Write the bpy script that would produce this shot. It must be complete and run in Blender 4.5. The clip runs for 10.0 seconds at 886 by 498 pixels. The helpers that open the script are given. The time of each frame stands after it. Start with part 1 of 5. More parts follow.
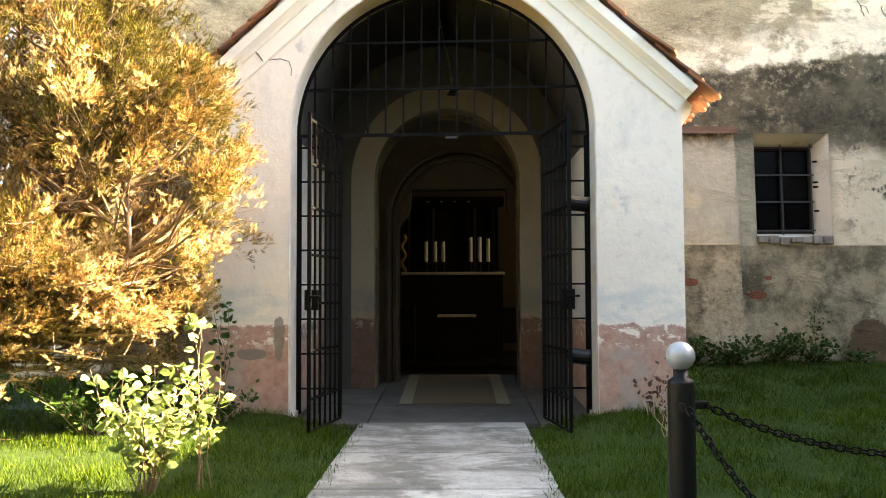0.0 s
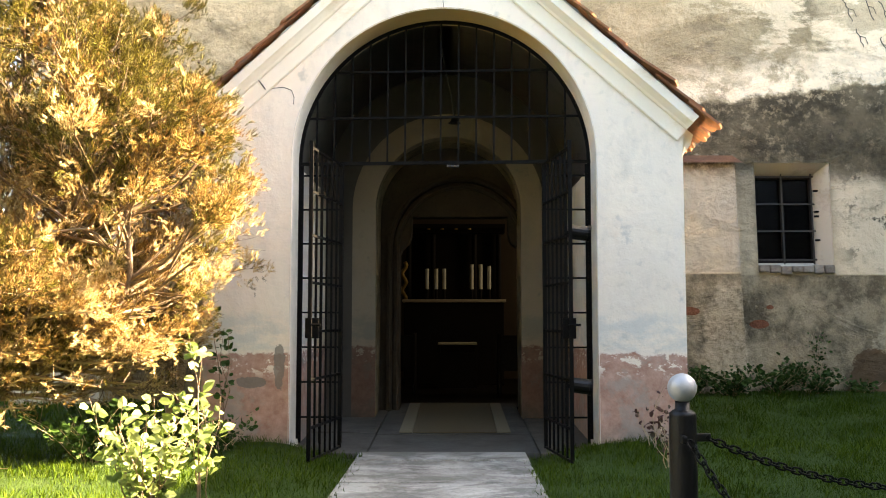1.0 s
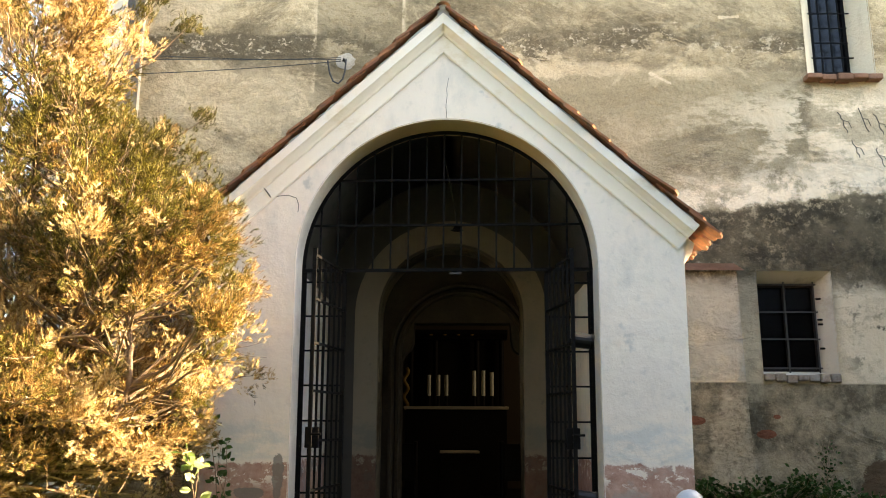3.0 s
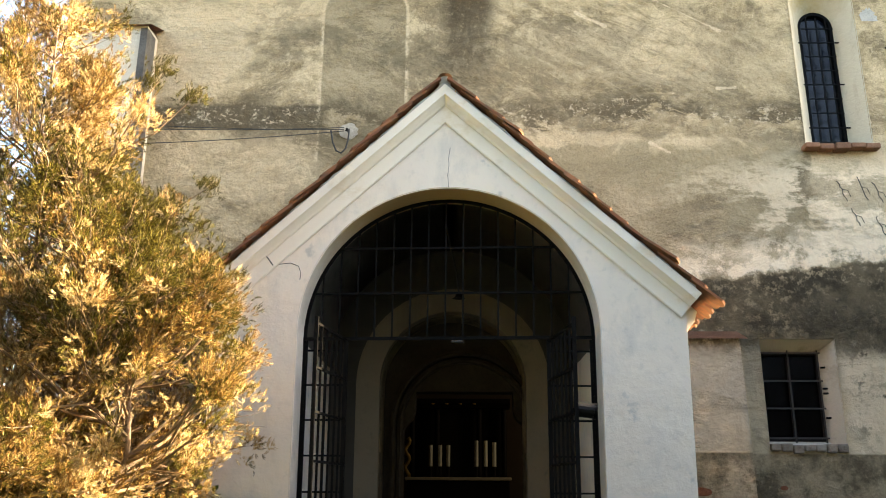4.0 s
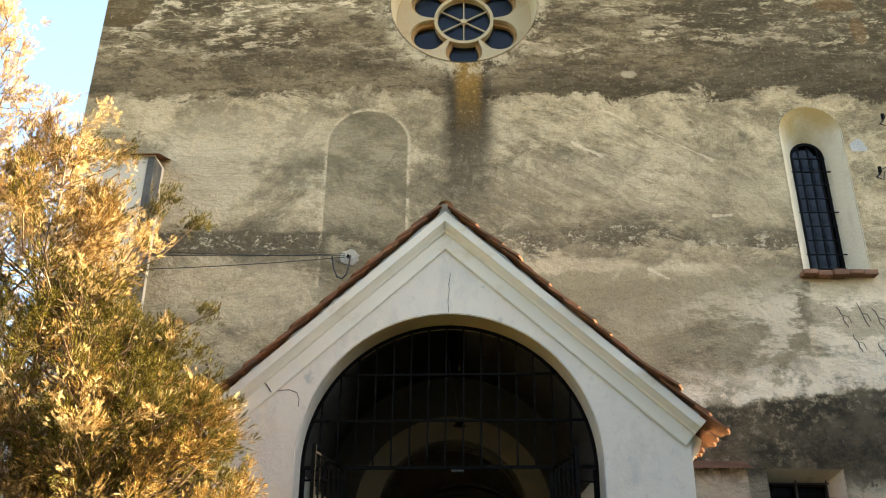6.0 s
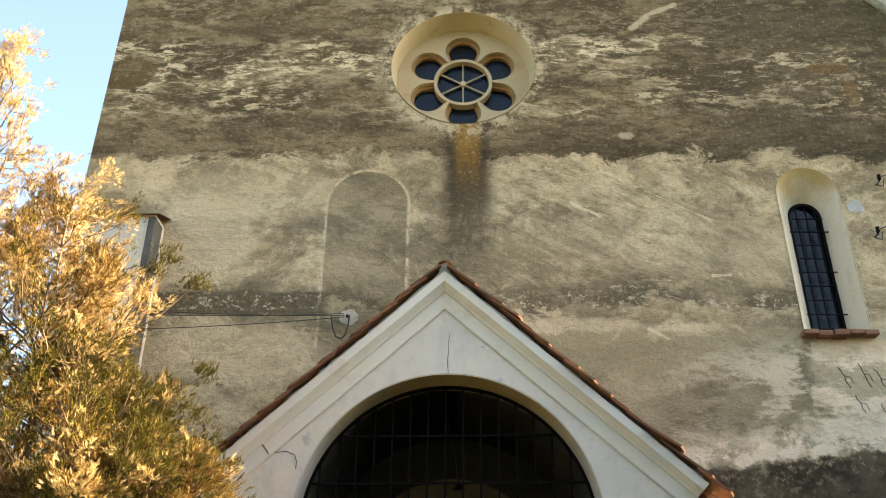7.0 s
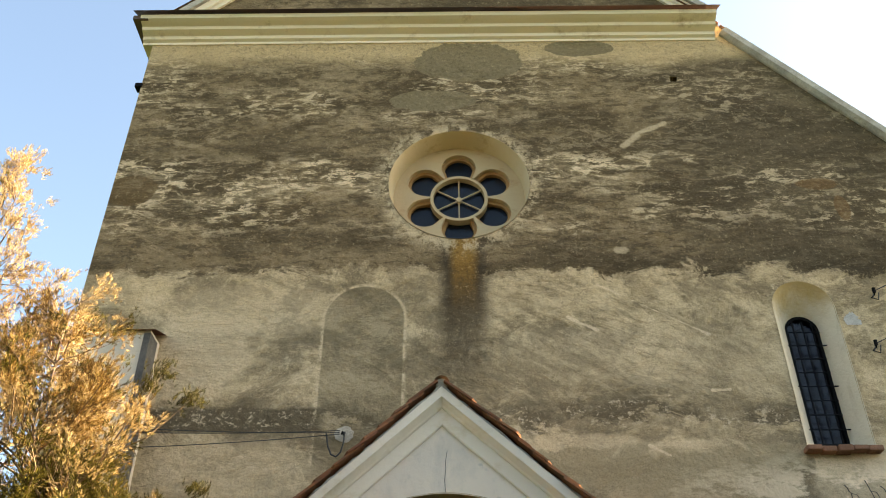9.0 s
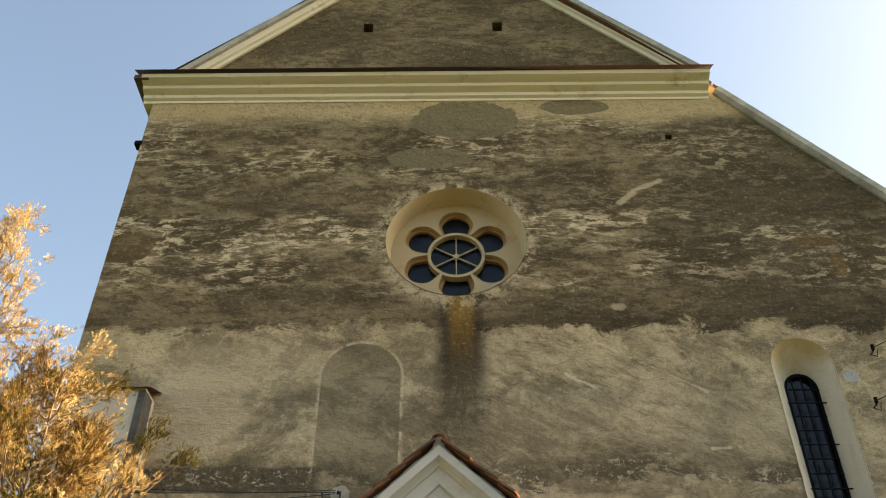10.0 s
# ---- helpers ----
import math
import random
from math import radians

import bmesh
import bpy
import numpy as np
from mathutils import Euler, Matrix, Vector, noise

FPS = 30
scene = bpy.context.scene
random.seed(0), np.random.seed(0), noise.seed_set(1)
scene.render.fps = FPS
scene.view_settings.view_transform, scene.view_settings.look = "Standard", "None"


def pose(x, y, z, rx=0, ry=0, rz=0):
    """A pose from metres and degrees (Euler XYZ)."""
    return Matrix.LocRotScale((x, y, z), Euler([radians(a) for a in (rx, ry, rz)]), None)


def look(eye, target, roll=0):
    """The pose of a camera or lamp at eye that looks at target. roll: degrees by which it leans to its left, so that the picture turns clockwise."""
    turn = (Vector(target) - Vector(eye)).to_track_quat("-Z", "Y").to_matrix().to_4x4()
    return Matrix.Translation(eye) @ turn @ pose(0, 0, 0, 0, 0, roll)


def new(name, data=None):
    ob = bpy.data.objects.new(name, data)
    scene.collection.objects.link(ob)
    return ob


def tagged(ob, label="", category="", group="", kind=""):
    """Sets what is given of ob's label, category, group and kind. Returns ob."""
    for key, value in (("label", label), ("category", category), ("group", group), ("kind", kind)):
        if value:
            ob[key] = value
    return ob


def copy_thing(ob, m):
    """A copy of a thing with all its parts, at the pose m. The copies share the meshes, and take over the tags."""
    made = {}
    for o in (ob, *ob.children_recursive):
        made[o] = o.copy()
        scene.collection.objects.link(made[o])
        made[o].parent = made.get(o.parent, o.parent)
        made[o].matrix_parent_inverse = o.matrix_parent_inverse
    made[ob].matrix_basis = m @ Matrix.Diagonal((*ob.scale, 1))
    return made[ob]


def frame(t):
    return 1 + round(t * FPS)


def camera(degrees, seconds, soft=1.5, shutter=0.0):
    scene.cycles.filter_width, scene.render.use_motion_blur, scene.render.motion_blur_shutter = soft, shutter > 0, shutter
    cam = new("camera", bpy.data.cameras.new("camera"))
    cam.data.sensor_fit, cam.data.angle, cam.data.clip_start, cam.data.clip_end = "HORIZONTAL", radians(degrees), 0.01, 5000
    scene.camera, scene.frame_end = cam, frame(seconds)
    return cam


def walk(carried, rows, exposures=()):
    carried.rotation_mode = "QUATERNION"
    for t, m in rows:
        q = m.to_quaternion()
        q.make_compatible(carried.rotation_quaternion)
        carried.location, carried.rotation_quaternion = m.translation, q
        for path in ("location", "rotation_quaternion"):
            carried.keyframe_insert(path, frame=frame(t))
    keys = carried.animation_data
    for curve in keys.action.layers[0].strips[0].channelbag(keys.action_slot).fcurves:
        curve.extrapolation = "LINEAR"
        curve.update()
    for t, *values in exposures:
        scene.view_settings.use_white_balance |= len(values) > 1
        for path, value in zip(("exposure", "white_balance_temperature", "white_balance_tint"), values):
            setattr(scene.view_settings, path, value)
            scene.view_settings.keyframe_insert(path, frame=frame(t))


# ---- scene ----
cam = camera(51.10, 10.0, soft=1.0)
# seconds, eye height, tilt, lean, turn: a hand-held camera that tilts up where it stands
PATH = [
    (0.0, 1.280, 92.703, 0.200, 0.709),
    (0.5, 1.286, 93.331, 0.107, 0.799),
    (1.0, 1.301, 94.320, -0.036, 0.761),
    (1.5, 1.318, 95.644, -0.144, 0.855),
    (2.0, 1.331, 97.073, -0.219, 0.818),
    (3.5, 1.335, 102.824, -0.345, 0.936),
    (4.0, 1.335, 104.923, -0.338, 0.992),
    (4.5, 1.335, 106.788, -0.327, 1.025),
    (5.0, 1.335, 108.589, -0.321, 1.028),
    (5.5, 1.335, 110.692, -0.376, 1.016),
    (7.0, 1.335, 116.385, -0.403, 0.945),
    (7.5, 1.335, 118.237, -0.396, 0.929),
    (8.0, 1.335, 119.935, -0.338, 0.882),
    (8.5, 1.335, 121.654, -0.216, 0.875),
    (9.0, 1.335, 123.461, -0.127, 0.862),
    (9.5, 1.335, 125.237, -0.025, 0.810),
    (10.0, 1.335, 126.960, -0.022, 0.727),
]
EXPOSURES = [(0.0, 4.40, 8550.0, 10.5), (2.0, 4.15, 8550.0, 10.5), (4.0, 3.63, 8400.0, 9.5), (5.5, 3.33, 8300.0, 8.5), (7.5, 3.10, 8300.0, 7.5), (8.5, 3.02, 8450.0, 7.0), (9.0, 2.79, 8750.0, 7.5), (9.5, 2.51, 9050.0, 8.0), (10.0, 2.33, 9300.0, 8.5)]
walk(cam, [(t, pose(0, 0, z, rx, ry, rz)) for t, z, rx, ry, rz in PATH], EXPOSURES)

# ---- world and sun ----
SUN_AZ, SUN_EL = 9.0, 30.0   # degrees from +x towards +y, and above the horizon
world = bpy.data.worlds.new("sky")
scene.world = world
world.use_nodes = True
wt = world.node_tree
wt.nodes.clear()
sky = wt.nodes.new("ShaderNodeTexSky")
sky.sky_type, sky.sun_disc = "NISHITA", False
sky.sun_elevation, sky.sun_rotation = radians(SUN_EL), radians(90 - SUN_AZ)
sky.air_density, sky.dust_density, sky.ozone_density = 1.0, 1.9, 3.2
bg = wt.nodes.new("ShaderNodeBackground")
bg.inputs["Strength"].default_value = 0.08
wo = wt.nodes.new("ShaderNodeOutputWorld")
wt.links.new(sky.outputs[0], bg.inputs["Color"])
wt.links.new(bg.outputs[0], wo.inputs["Surface"])
sun_dir = Vector((math.cos(radians(SUN_AZ)) * math.cos(radians(SUN_EL)), math.sin(radians(SUN_AZ)) * math.cos(radians(SUN_EL)), math.sin(radians(SUN_EL))))
sun_data = bpy.data.lights.new("sun", "SUN")
sun_data.energy, sun_data.angle, sun_data.color = 5.0, radians(0.6), (1.0, 0.88, 0.70)
sun = new("sun", sun_data)
sun.matrix_world = look(sun_dir * 50, (0, 0, 0))

LEAN = math.tan(radians(3.3))   # the old front wall leans back
FRONT = 11.6                    # its face at one metre above the path


# ---- materials ----
class Nodes:
    """A small builder for node materials."""

    def __init__(self, name):
        self.m = bpy.data.materials.new(name)
        self.m.use_nodes = True
        self.t = self.m.node_tree
        self.t.nodes.clear()
        self.out = self.t.nodes.new("ShaderNodeOutputMaterial")
        self.geo = self.t.nodes.new("ShaderNodeNewGeometry")
        self.co = self.geo.outputs["Position"]

    def node(self, kind, **inputs):
        n = self.t.nodes.new(kind)
        for k, v in inputs.items():
            self.put(n.inputs[k.replace("_", " ")], v)
        return n

    def put(self, socket, v):
        if isinstance(v, bpy.types.NodeSocket):
            self.t.links.new(v, socket)
        else:
            socket.default_value = v

    def scaled(self, s, at=(0, 0, 0)):
        n = self.t.nodes.new("ShaderNodeMapping")
        n.inputs["Scale"].default_value = s
        n.inputs["Location"].default_value = at
        self.t.links.new(self.co, n.inputs["Vector"])
        return n.outputs[0]

    def noise(self, scale, detail=4.0, rough=0.55, stretch=None, warp=0.0, at=(0, 0, 0)):
        vec = self.scaled(stretch or (1, 1, 1), at)
        n = self.node("ShaderNodeTexNoise", Vector=vec, Scale=scale, Detail=detail, Roughness=rough, Distortion=warp)
        return n.outputs["Fac"]

    def ramp(self, fac, *stops):
        n = self.t.nodes.new("ShaderNodeValToRGB")
        e = n.color_ramp.elements
        while len(e) < len(stops):
            e.new(0.5)
        for el, (p, c) in zip(e, stops):
            el.position, el.color = p, (c, c, c, 1) if isinstance(c, (int, float)) else (*c, 1)
        self.put(n.inputs[0], fac)
        return n.outputs[0]

    def mix(self, fac, a, b, how="MIX"):
        n = self.t.nodes.new("ShaderNodeMix")
        n.data_type, n.blend_type = "RGBA", how
        self.put(n.inputs[0], fac)
        for k, v in ((6, a), (7, b)):
            self.put(n.inputs[k], (*v, 1) if isinstance(v, tuple) and len(v) == 3 else v)
        return n.outputs[2]

    def math(self, op, a, b=0.0):
        n = self.t.nodes.new("ShaderNodeMath")
        n.operation = op
        self.put(n.inputs[0], a)
        self.put(n.inputs[1], b)
        return n.outputs[0]

    def xyz(self):
        return self.node("ShaderNodeSeparateXYZ", Vector=self.co).outputs

    def span(self, v, lo, hi):
        n = self.t.nodes.new("ShaderNodeMapRange")
        n.interpolation_type = "SMOOTHSTEP"
        for k, x in (("Value", v), ("From Min", lo), ("From Max", hi)):
            self.put(n.inputs[k], x)
        return n.outputs[0]

    def box(self, x0, x1, z0, z1, soft, wob=None):
        """A soft-edged patch on an upright wall, with a worn outline."""
        X, _, Z = self.xyz()
        if wob is not None:
            X, Z = self.math("ADD", X, wob), self.math("ADD", Z, wob)
        a = self.math("MULTIPLY", self.span(X, x0 - soft, x0 + soft), self.span(X, x1 + soft, x1 - soft))
        b = self.math("MULTIPLY", self.span(Z, z0 - soft, z0 + soft), self.span(Z, z1 + soft, z1 - soft))
        return self.math("MULTIPLY", a, b)

    def blob(self, cx, cz, rx, rz, wob, soft=0.04):
        """A rounded patch on an upright wall, with a worn outline."""
        X, _, Z = self.xyz()
        a = self.math("DIVIDE", self.math("SUBTRACT", X, cx), rx)
        b = self.math("DIVIDE", self.math("SUBTRACT", Z, cz), rz)
        r = self.math("ADD", self.math("ADD", self.math("MULTIPLY", a, a), self.math("MULTIPLY", b, b)), self.math("MULTIPLY", wob, 2.0))
        return self.span(r, 1.02 + soft, 1.02 - soft)

    def streak(self, x0, z0, x1, z1, width, wob):
        """A short worn line from one place on an upright wall to another."""
        X, _, Z = self.xyz()
        dx, dz = x1 - x0, z1 - z0
        ll = max(dx * dx + dz * dz, 1e-6)
        px, pz = self.math("SUBTRACT", X, x0), self.math("SUBTRACT", Z, z0)
        u = self.math("DIVIDE", self.math("ADD", self.math("MULTIPLY", px, dx), self.math("MULTIPLY", pz, dz)), ll)
        u = self.math("MINIMUM", self.math("MAXIMUM", u, 0.0), 1.0)
        ex, ez = self.math("SUBTRACT", px, self.math("MULTIPLY", u, dx)), self.math("SUBTRACT", pz, self.math("MULTIPLY", u, dz))
        d = self.math("SQRT", self.math("ADD", self.math("MULTIPLY", ex, ex), self.math("MULTIPLY", ez, ez)))
        return self.span(self.math("ADD", d, self.math("MULTIPLY", wob, 0.14)), width * 1.4, width * 0.5)

    def finish(self, color, rough=0.8, bump=None, depth=0.01, metal=0.0, strength=1.0, spec=0.5, thin=None):
        b = self.node("ShaderNodeBsdfPrincipled")
        self.put(b.inputs["Base Color"], (*color, 1) if isinstance(color, tuple) else color)
        self.put(b.inputs["Roughness"], rough)
        b.inputs["Metallic"].default_value = metal
        b.inputs["Specular IOR Level"].default_value = spec
        if bump is not None:
            n = self.t.nodes.new("ShaderNodeBump")
            n.inputs["Distance"].default_value, n.inputs["Strength"].default_value = depth, strength
            self.put(n.inputs["Height"], bump)
            self.t.links.new(n.outputs[0], b.inputs["Normal"])
        last = b.outputs[0]
        if thin is not None:
            tr = self.t.nodes.new("ShaderNodeBsdfTranslucent")
            self.put(tr.inputs["Color"], (*color, 1) if isinstance(color, tuple) else color)
            mx = self.t.nodes.new("ShaderNodeMixShader")
            mx.inputs[0].default_value = thin
            self.t.links.new(last, mx.inputs[1])
            self.t.links.new(tr.outputs[0], mx.inputs[2])
            last = mx.outputs[0]
        self.t.links.new(last, self.out.inputs["Surface"])
        return self.m


def rand(n):
    return n.t.nodes.new("ShaderNodeObjectInfo").outputs["Random"]


def old_plaster():
    """Weathered lime render: grey and ochre clouds, lichen, lost patches, streaks and roughcast."""
    n = Nodes("old_plaster")
    X, Y, Z = n.xyz()
    big = n.noise(0.5, 6, 0.62, (0.7, 0.7, 1.1), 0.5)
    mid = n.noise(4.0, 9, 0.74, (0.85, 0.85, 1.0), 0.4, at=(1, 7, 3))
    fine = n.noise(15, 7, 0.75)
    grit = n.noise(55, 5, 0.75)
    wob = n.math("MULTIPLY", n.math("SUBTRACT", n.noise(0.9, 9, 0.66, (0.6, 0.6, 1.0), 0.3), 0.5), 1.7)
    zz = n.math("ADD", Z, wob)
    h = n.math("DIVIDE", zz, 20.0)
    base = n.ramp(h, (0.0, (0.28, 0.25, 0.20)), (0.14, (0.26, 0.24, 0.19)), (0.175, (0.12, 0.11, 0.095)), (0.20, (0.13, 0.12, 0.10)),
                  (0.213, (0.50, 0.46, 0.37)), (0.245, (0.52, 0.475, 0.37)), (0.275, (0.44, 0.40, 0.31)), (0.298, (0.25, 0.23, 0.18)), (0.308, (0.28, 0.255, 0.195)),
                  (0.318, (0.54, 0.49, 0.37)), (0.36, (0.48, 0.43, 0.315)), (0.41, (0.58, 0.52, 0.385)), (0.435, (0.52, 0.46, 0.335)), (0.447, (0.115, 0.10, 0.073)),
                  (0.48, (0.14, 0.124, 0.09)), (0.515, (0.27, 0.245, 0.183)), (0.55, (0.15, 0.133, 0.098)), (0.61, (0.22, 0.198, 0.147)), (0.645, (0.19, 0.17, 0.127)),
                  (0.668, (0.26, 0.235, 0.175)), (0.70, (0.52, 0.46, 0.33)), (0.725, (0.20, 0.18, 0.14)), (1.0, (0.15, 0.135, 0.105)))
    c = n.mix(n.math("MULTIPLY", n.ramp(big, (0.44, 0.0), (0.60, 0.5)), n.span(Z, 9.4, 8.6)), base, (0.66, 0.60, 0.46))
    c = n.mix(n.ramp(mid, (0.37, 0.6), (0.45, 0.0)), c, (0.10, 0.09, 0.07))
    w2 = n.math("MULTIPLY", n.math("SUBTRACT", n.noise(2.6, 6, 0.65), 0.5), 0.5)
    w3 = n.math("MULTIPLY", n.math("SUBTRACT", n.noise(1.6, 8, 0.7, (0.7, 0.7, 1.0)), 0.5), 1.6)
    frayed = n.math("MULTIPLY", n.math("SUBTRACT", n.noise(2.2, 10, 0.74, (0.6, 0.6, 1.0), 0.5, at=(3, 3, 9)), 0.5), 1.5)
    rag = n.math("ADD", Z, frayed)
    # middle of the wall: soft grey-beige lime coats over roughcast
    cloud = n.noise(0.62, 12, 0.72, (0.8, 0.8, 1.25), 0.7, at=(2, 6, 11))
    puff = n.noise(1.35, 12, 0.74, (0.75, 0.75, 1.15), 0.6, at=(12, 1, 7))
    m = n.mix(n.ramp(cloud, (0.44, 0.0), (0.55, 1.0)), (0.355, 0.323, 0.25), (0.56, 0.508, 0.39))
    m = n.mix(n.ramp(puff, (0.52, 0.0), (0.57, 0.75)), m, (0.67, 0.615, 0.49))
    m = n.mix(n.ramp(puff, (0.40, 0.7), (0.48, 0.0)), m, (0.255, 0.232, 0.18))
    crust = n.noise(5.5, 10, 0.76, (0.8, 0.8, 1.1), 0.5, at=(4, 12, 3))
    m = n.mix(n.math("MULTIPLY", n.ramp(crust, (0.53, 0.0), (0.58, 0.7)), n.ramp(cloud, (0.44, 0.15), (0.56, 0.9))), m, (0.70, 0.645, 0.52))
    m = n.mix(n.math("MULTIPLY", n.ramp(crust, (0.40, 0.7), (0.46, 0.0)), n.ramp(cloud, (0.42, 0.9), (0.58, 0.3))), m, (0.215, 0.195, 0.15))
    for cx, cz, rx, rz, k in ((-3.75, 7.45, 0.75, 0.75, 0.75), (-3.0, 8.2, 1.5, 0.45, 0.35), (-2.9, 5.6, 1.2, 0.45, 0.5), (1.5, 5.95, 1.2, 0.22, 0.65), (3.4, 5.95, 1.3, 0.14, 0.5), (2.9, 7.4, 2.2, 0.5, 0.3), (5.4, 5.3, 0.75, 0.7, 0.75), (1.1, 5.0, 0.7, 0.4, 0.4)):
        m = n.mix(n.math("MULTIPLY", n.blob(cx, cz, rx, rz, w3, 0.45), k), m, (0.70, 0.645, 0.525))
    for cx, cz, rx, rz, k in ((2.6, 5.35, 1.7, 0.55, 0.5), (-0.3, 8.3, 1.6, 0.35, 0.3), (1.2, 7.1, 1.2, 0.45, 0.35), (3.9, 7.0, 0.8, 0.9, 0.3)):
        m = n.mix(n.math("MULTIPLY", n.blob(cx, cz, rx, rz, w3, 0.5), k), m, (0.34, 0.31, 0.235))
    coat = n.math("MULTIPLY", n.box(0.9, 4.55, 4.35, 5.98, 0.03, n.math("MULTIPLY", frayed, 0.5)), n.ramp(n.noise(1.0, 8, 0.66, (0.8, 0.8, 1.2), 0.6, at=(7, 1, 13)), (0.45, 0.0), (0.50, 0.75)))
    m = n.mix(coat, m, n.mix(cloud, (0.36, 0.335, 0.255), (0.46, 0.425, 0.325)))
    # joints left by the old scaffold lifts, with dirt caught above them
    lift = n.math("MULTIPLY", n.span(rag, 6.36, 6.42), n.span(rag, 6.85, 6.45))
    m = n.mix(n.math("MULTIPLY", lift, n.ramp(n.noise(1.1, 5, 0.6, at=(5, 5, 5)), (0.40, 0.3), (0.54, 0.9))), m, (0.19, 0.172, 0.132))
    m = n.mix(n.math("MULTIPLY", n.math("MULTIPLY", n.span(X, -1.75, -1.95), n.box(-20, 20, 6.22, 6.58, 0.03, n.math("MULTIPLY", w2, 0.3))), 0.95), m, n.mix(crust, (0.12, 0.11, 0.085), (0.25, 0.23, 0.18)))
    speck = n.noise(14, 5, 0.75, (0.8, 0.8, 1.0), 0.3, at=(6, 2, 2))
    dots = n.math("MULTIPLY", n.ramp(speck, (0.54, 0.0), (0.60, 0.85)), n.math("MULTIPLY", n.span(rag, 6.25, 6.4), n.span(rag, 6.6, 6.45)))
    m = n.mix(dots, m, (0.66, 0.62, 0.53))
    # trowel marks that run down aslant to the right
    sl = n.math("ADD", n.math("MULTIPLY", X, 0.50), n.math("MULTIPLY", Z, 0.866))
    st = n.math("SUBTRACT", n.math("MULTIPLY", X, 0.866), n.math("MULTIPLY", Z, 0.50))
    vec = n.node("ShaderNodeCombineXYZ", X=n.math("MULTIPLY", sl, 3.0), Y=n.math("MULTIPLY", st, 0.7), Z=0.0).outputs[0]
    scr = n.node("ShaderNodeTexNoise", Vector=vec, Scale=2.6, Detail=9.0, Roughness=0.72, Distortion=0.5).outputs["Fac"]
    rough_zone = n.math("MULTIPLY", n.math("MULTIPLY", n.span(X, -0.2, 0.9), n.span(X, 4.8, 3.6)), n.math("MULTIPLY", n.span(Z, 6.5, 6.9), n.span(Z, 8.9, 8.5)))
    m = n.mix(n.math("MULTIPLY", rough_zone, n.ramp(scr, (0.53, 0.0), (0.60, 0.5))), m, (0.65, 0.60, 0.48))
    m = n.mix(n.math("MULTIPLY", rough_zone, n.ramp(scr, (0.38, 0.5), (0.46, 0.0))), m, (0.27, 0.245, 0.185))
    for x0, z0, x1, z1, w in ((2.15, 8.62, 3.68, 7.74, 0.02), (1.65, 8.05, 2.05, 7.83, 0.018), (3.58, 6.83, 3.82, 6.84, 0.016), (2.95, 6.76, 3.02, 6.76, 0.016), (2.6, 6.0, 2.85, 5.86, 0.014)):
        m = n.mix(n.math("MULTIPLY", n.streak(x0, z0, x1, z1, w, frayed), 0.8), m, (0.74, 0.69, 0.58))
    for bx, bz in ((4.98, 5.66), (4.86, 5.03), (4.95, 4.62)):
        m = n.mix(n.math("MULTIPLY", n.box(bx - 0.25, bx + 0.22, bz - 0.13, bz + 0.13, 0.015, n.math("MULTIPLY", frayed, 0.12)), 0.9), m, (0.72, 0.665, 0.54))
    c = n.mix(n.math("MULTIPLY", n.span(rag, 4.15, 4.5), 0.95), c, m)
    # upper wall: sooty brown-grey bands with streaks of pale lime showing through
    blot2 = n.noise(0.8, 7, 0.64, (0.6, 0.6, 1.5), 0.6, at=(5, 2, 9))
    u = n.mix(n.ramp(blot2, (0.43, 0.0), (0.57, 1.0)), (0.128, 0.108, 0.072), (0.27, 0.232, 0.165))
    hz = n.math("DIVIDE", n.math("ADD", Z, n.math("MULTIPLY", w3, 0.35)), 20.0)
    pale_by_height = n.ramp(hz, (0.44, 0.1), (0.478, 0.12), (0.49, 0.9), (0.555, 1.0), (0.57, 0.25), (0.60, 0.25), (0.615, 0.7), (0.66, 0.75), (0.69, 0.9), (0.72, 0.1))
    veil = n.ramp(n.noise(1.9, 9, 0.70, (0.45, 0.45, 1.25), 0.5, at=(9, 4, 15)), (0.46, 0.0), (0.55, 0.8))
    u = n.mix(n.math("MULTIPLY", veil, n.math("MULTIPLY", pale_by_height, 0.9)), u, (0.40, 0.36, 0.275))
    fleck = n.noise(6.5, 8, 0.74, (0.5, 0.5, 1.35), 0.5, at=(8, 8, 1))
    dens = n.ramp(n.noise(0.8, 5, 0.6, (0.6, 0.6, 1.4), at=(3, 9, 2)), (0.43, 0.12), (0.55, 1.0))
    u = n.mix(n.math("MULTIPLY", n.span(n.math("ADD", X, w3), 2.4, 5.0), 0.62), u, (0.10, 0.09, 0.068))
    left = n.math("SUBTRACT", 1.0, n.math("MULTIPLY", n.span(n.math("ADD", X, w3), 2.2, 4.6), 0.35))
    u = n.mix(n.math("MULTIPLY", n.math("MULTIPLY", n.ramp(fleck, (0.515, 0.0), (0.56, 1.0)), dens), n.math("MULTIPLY", pale_by_height, left)), u, (0.70, 0.65, 0.54))
    u = n.mix(n.math("MULTIPLY", n.ramp(fleck, (0.42, 0.8), (0.48, 0.0)), 0.75), u, (0.09, 0.077, 0.052))
    u = n.mix(n.math("MULTIPLY", n.blob(-5.35, 10.55, 0.42, 0.32, w2, 0.1), 0.8), u, (0.155, 0.118, 0.065))
    u = n.mix(n.math("MULTIPLY", n.math("MAXIMUM", n.blob(5.9, 10.6, 0.35, 0.12, w2, 0.2), n.blob(6.2, 10.1, 0.12, 0.25, w2, 0.2)), 0.8), u, (0.20, 0.14, 0.075))
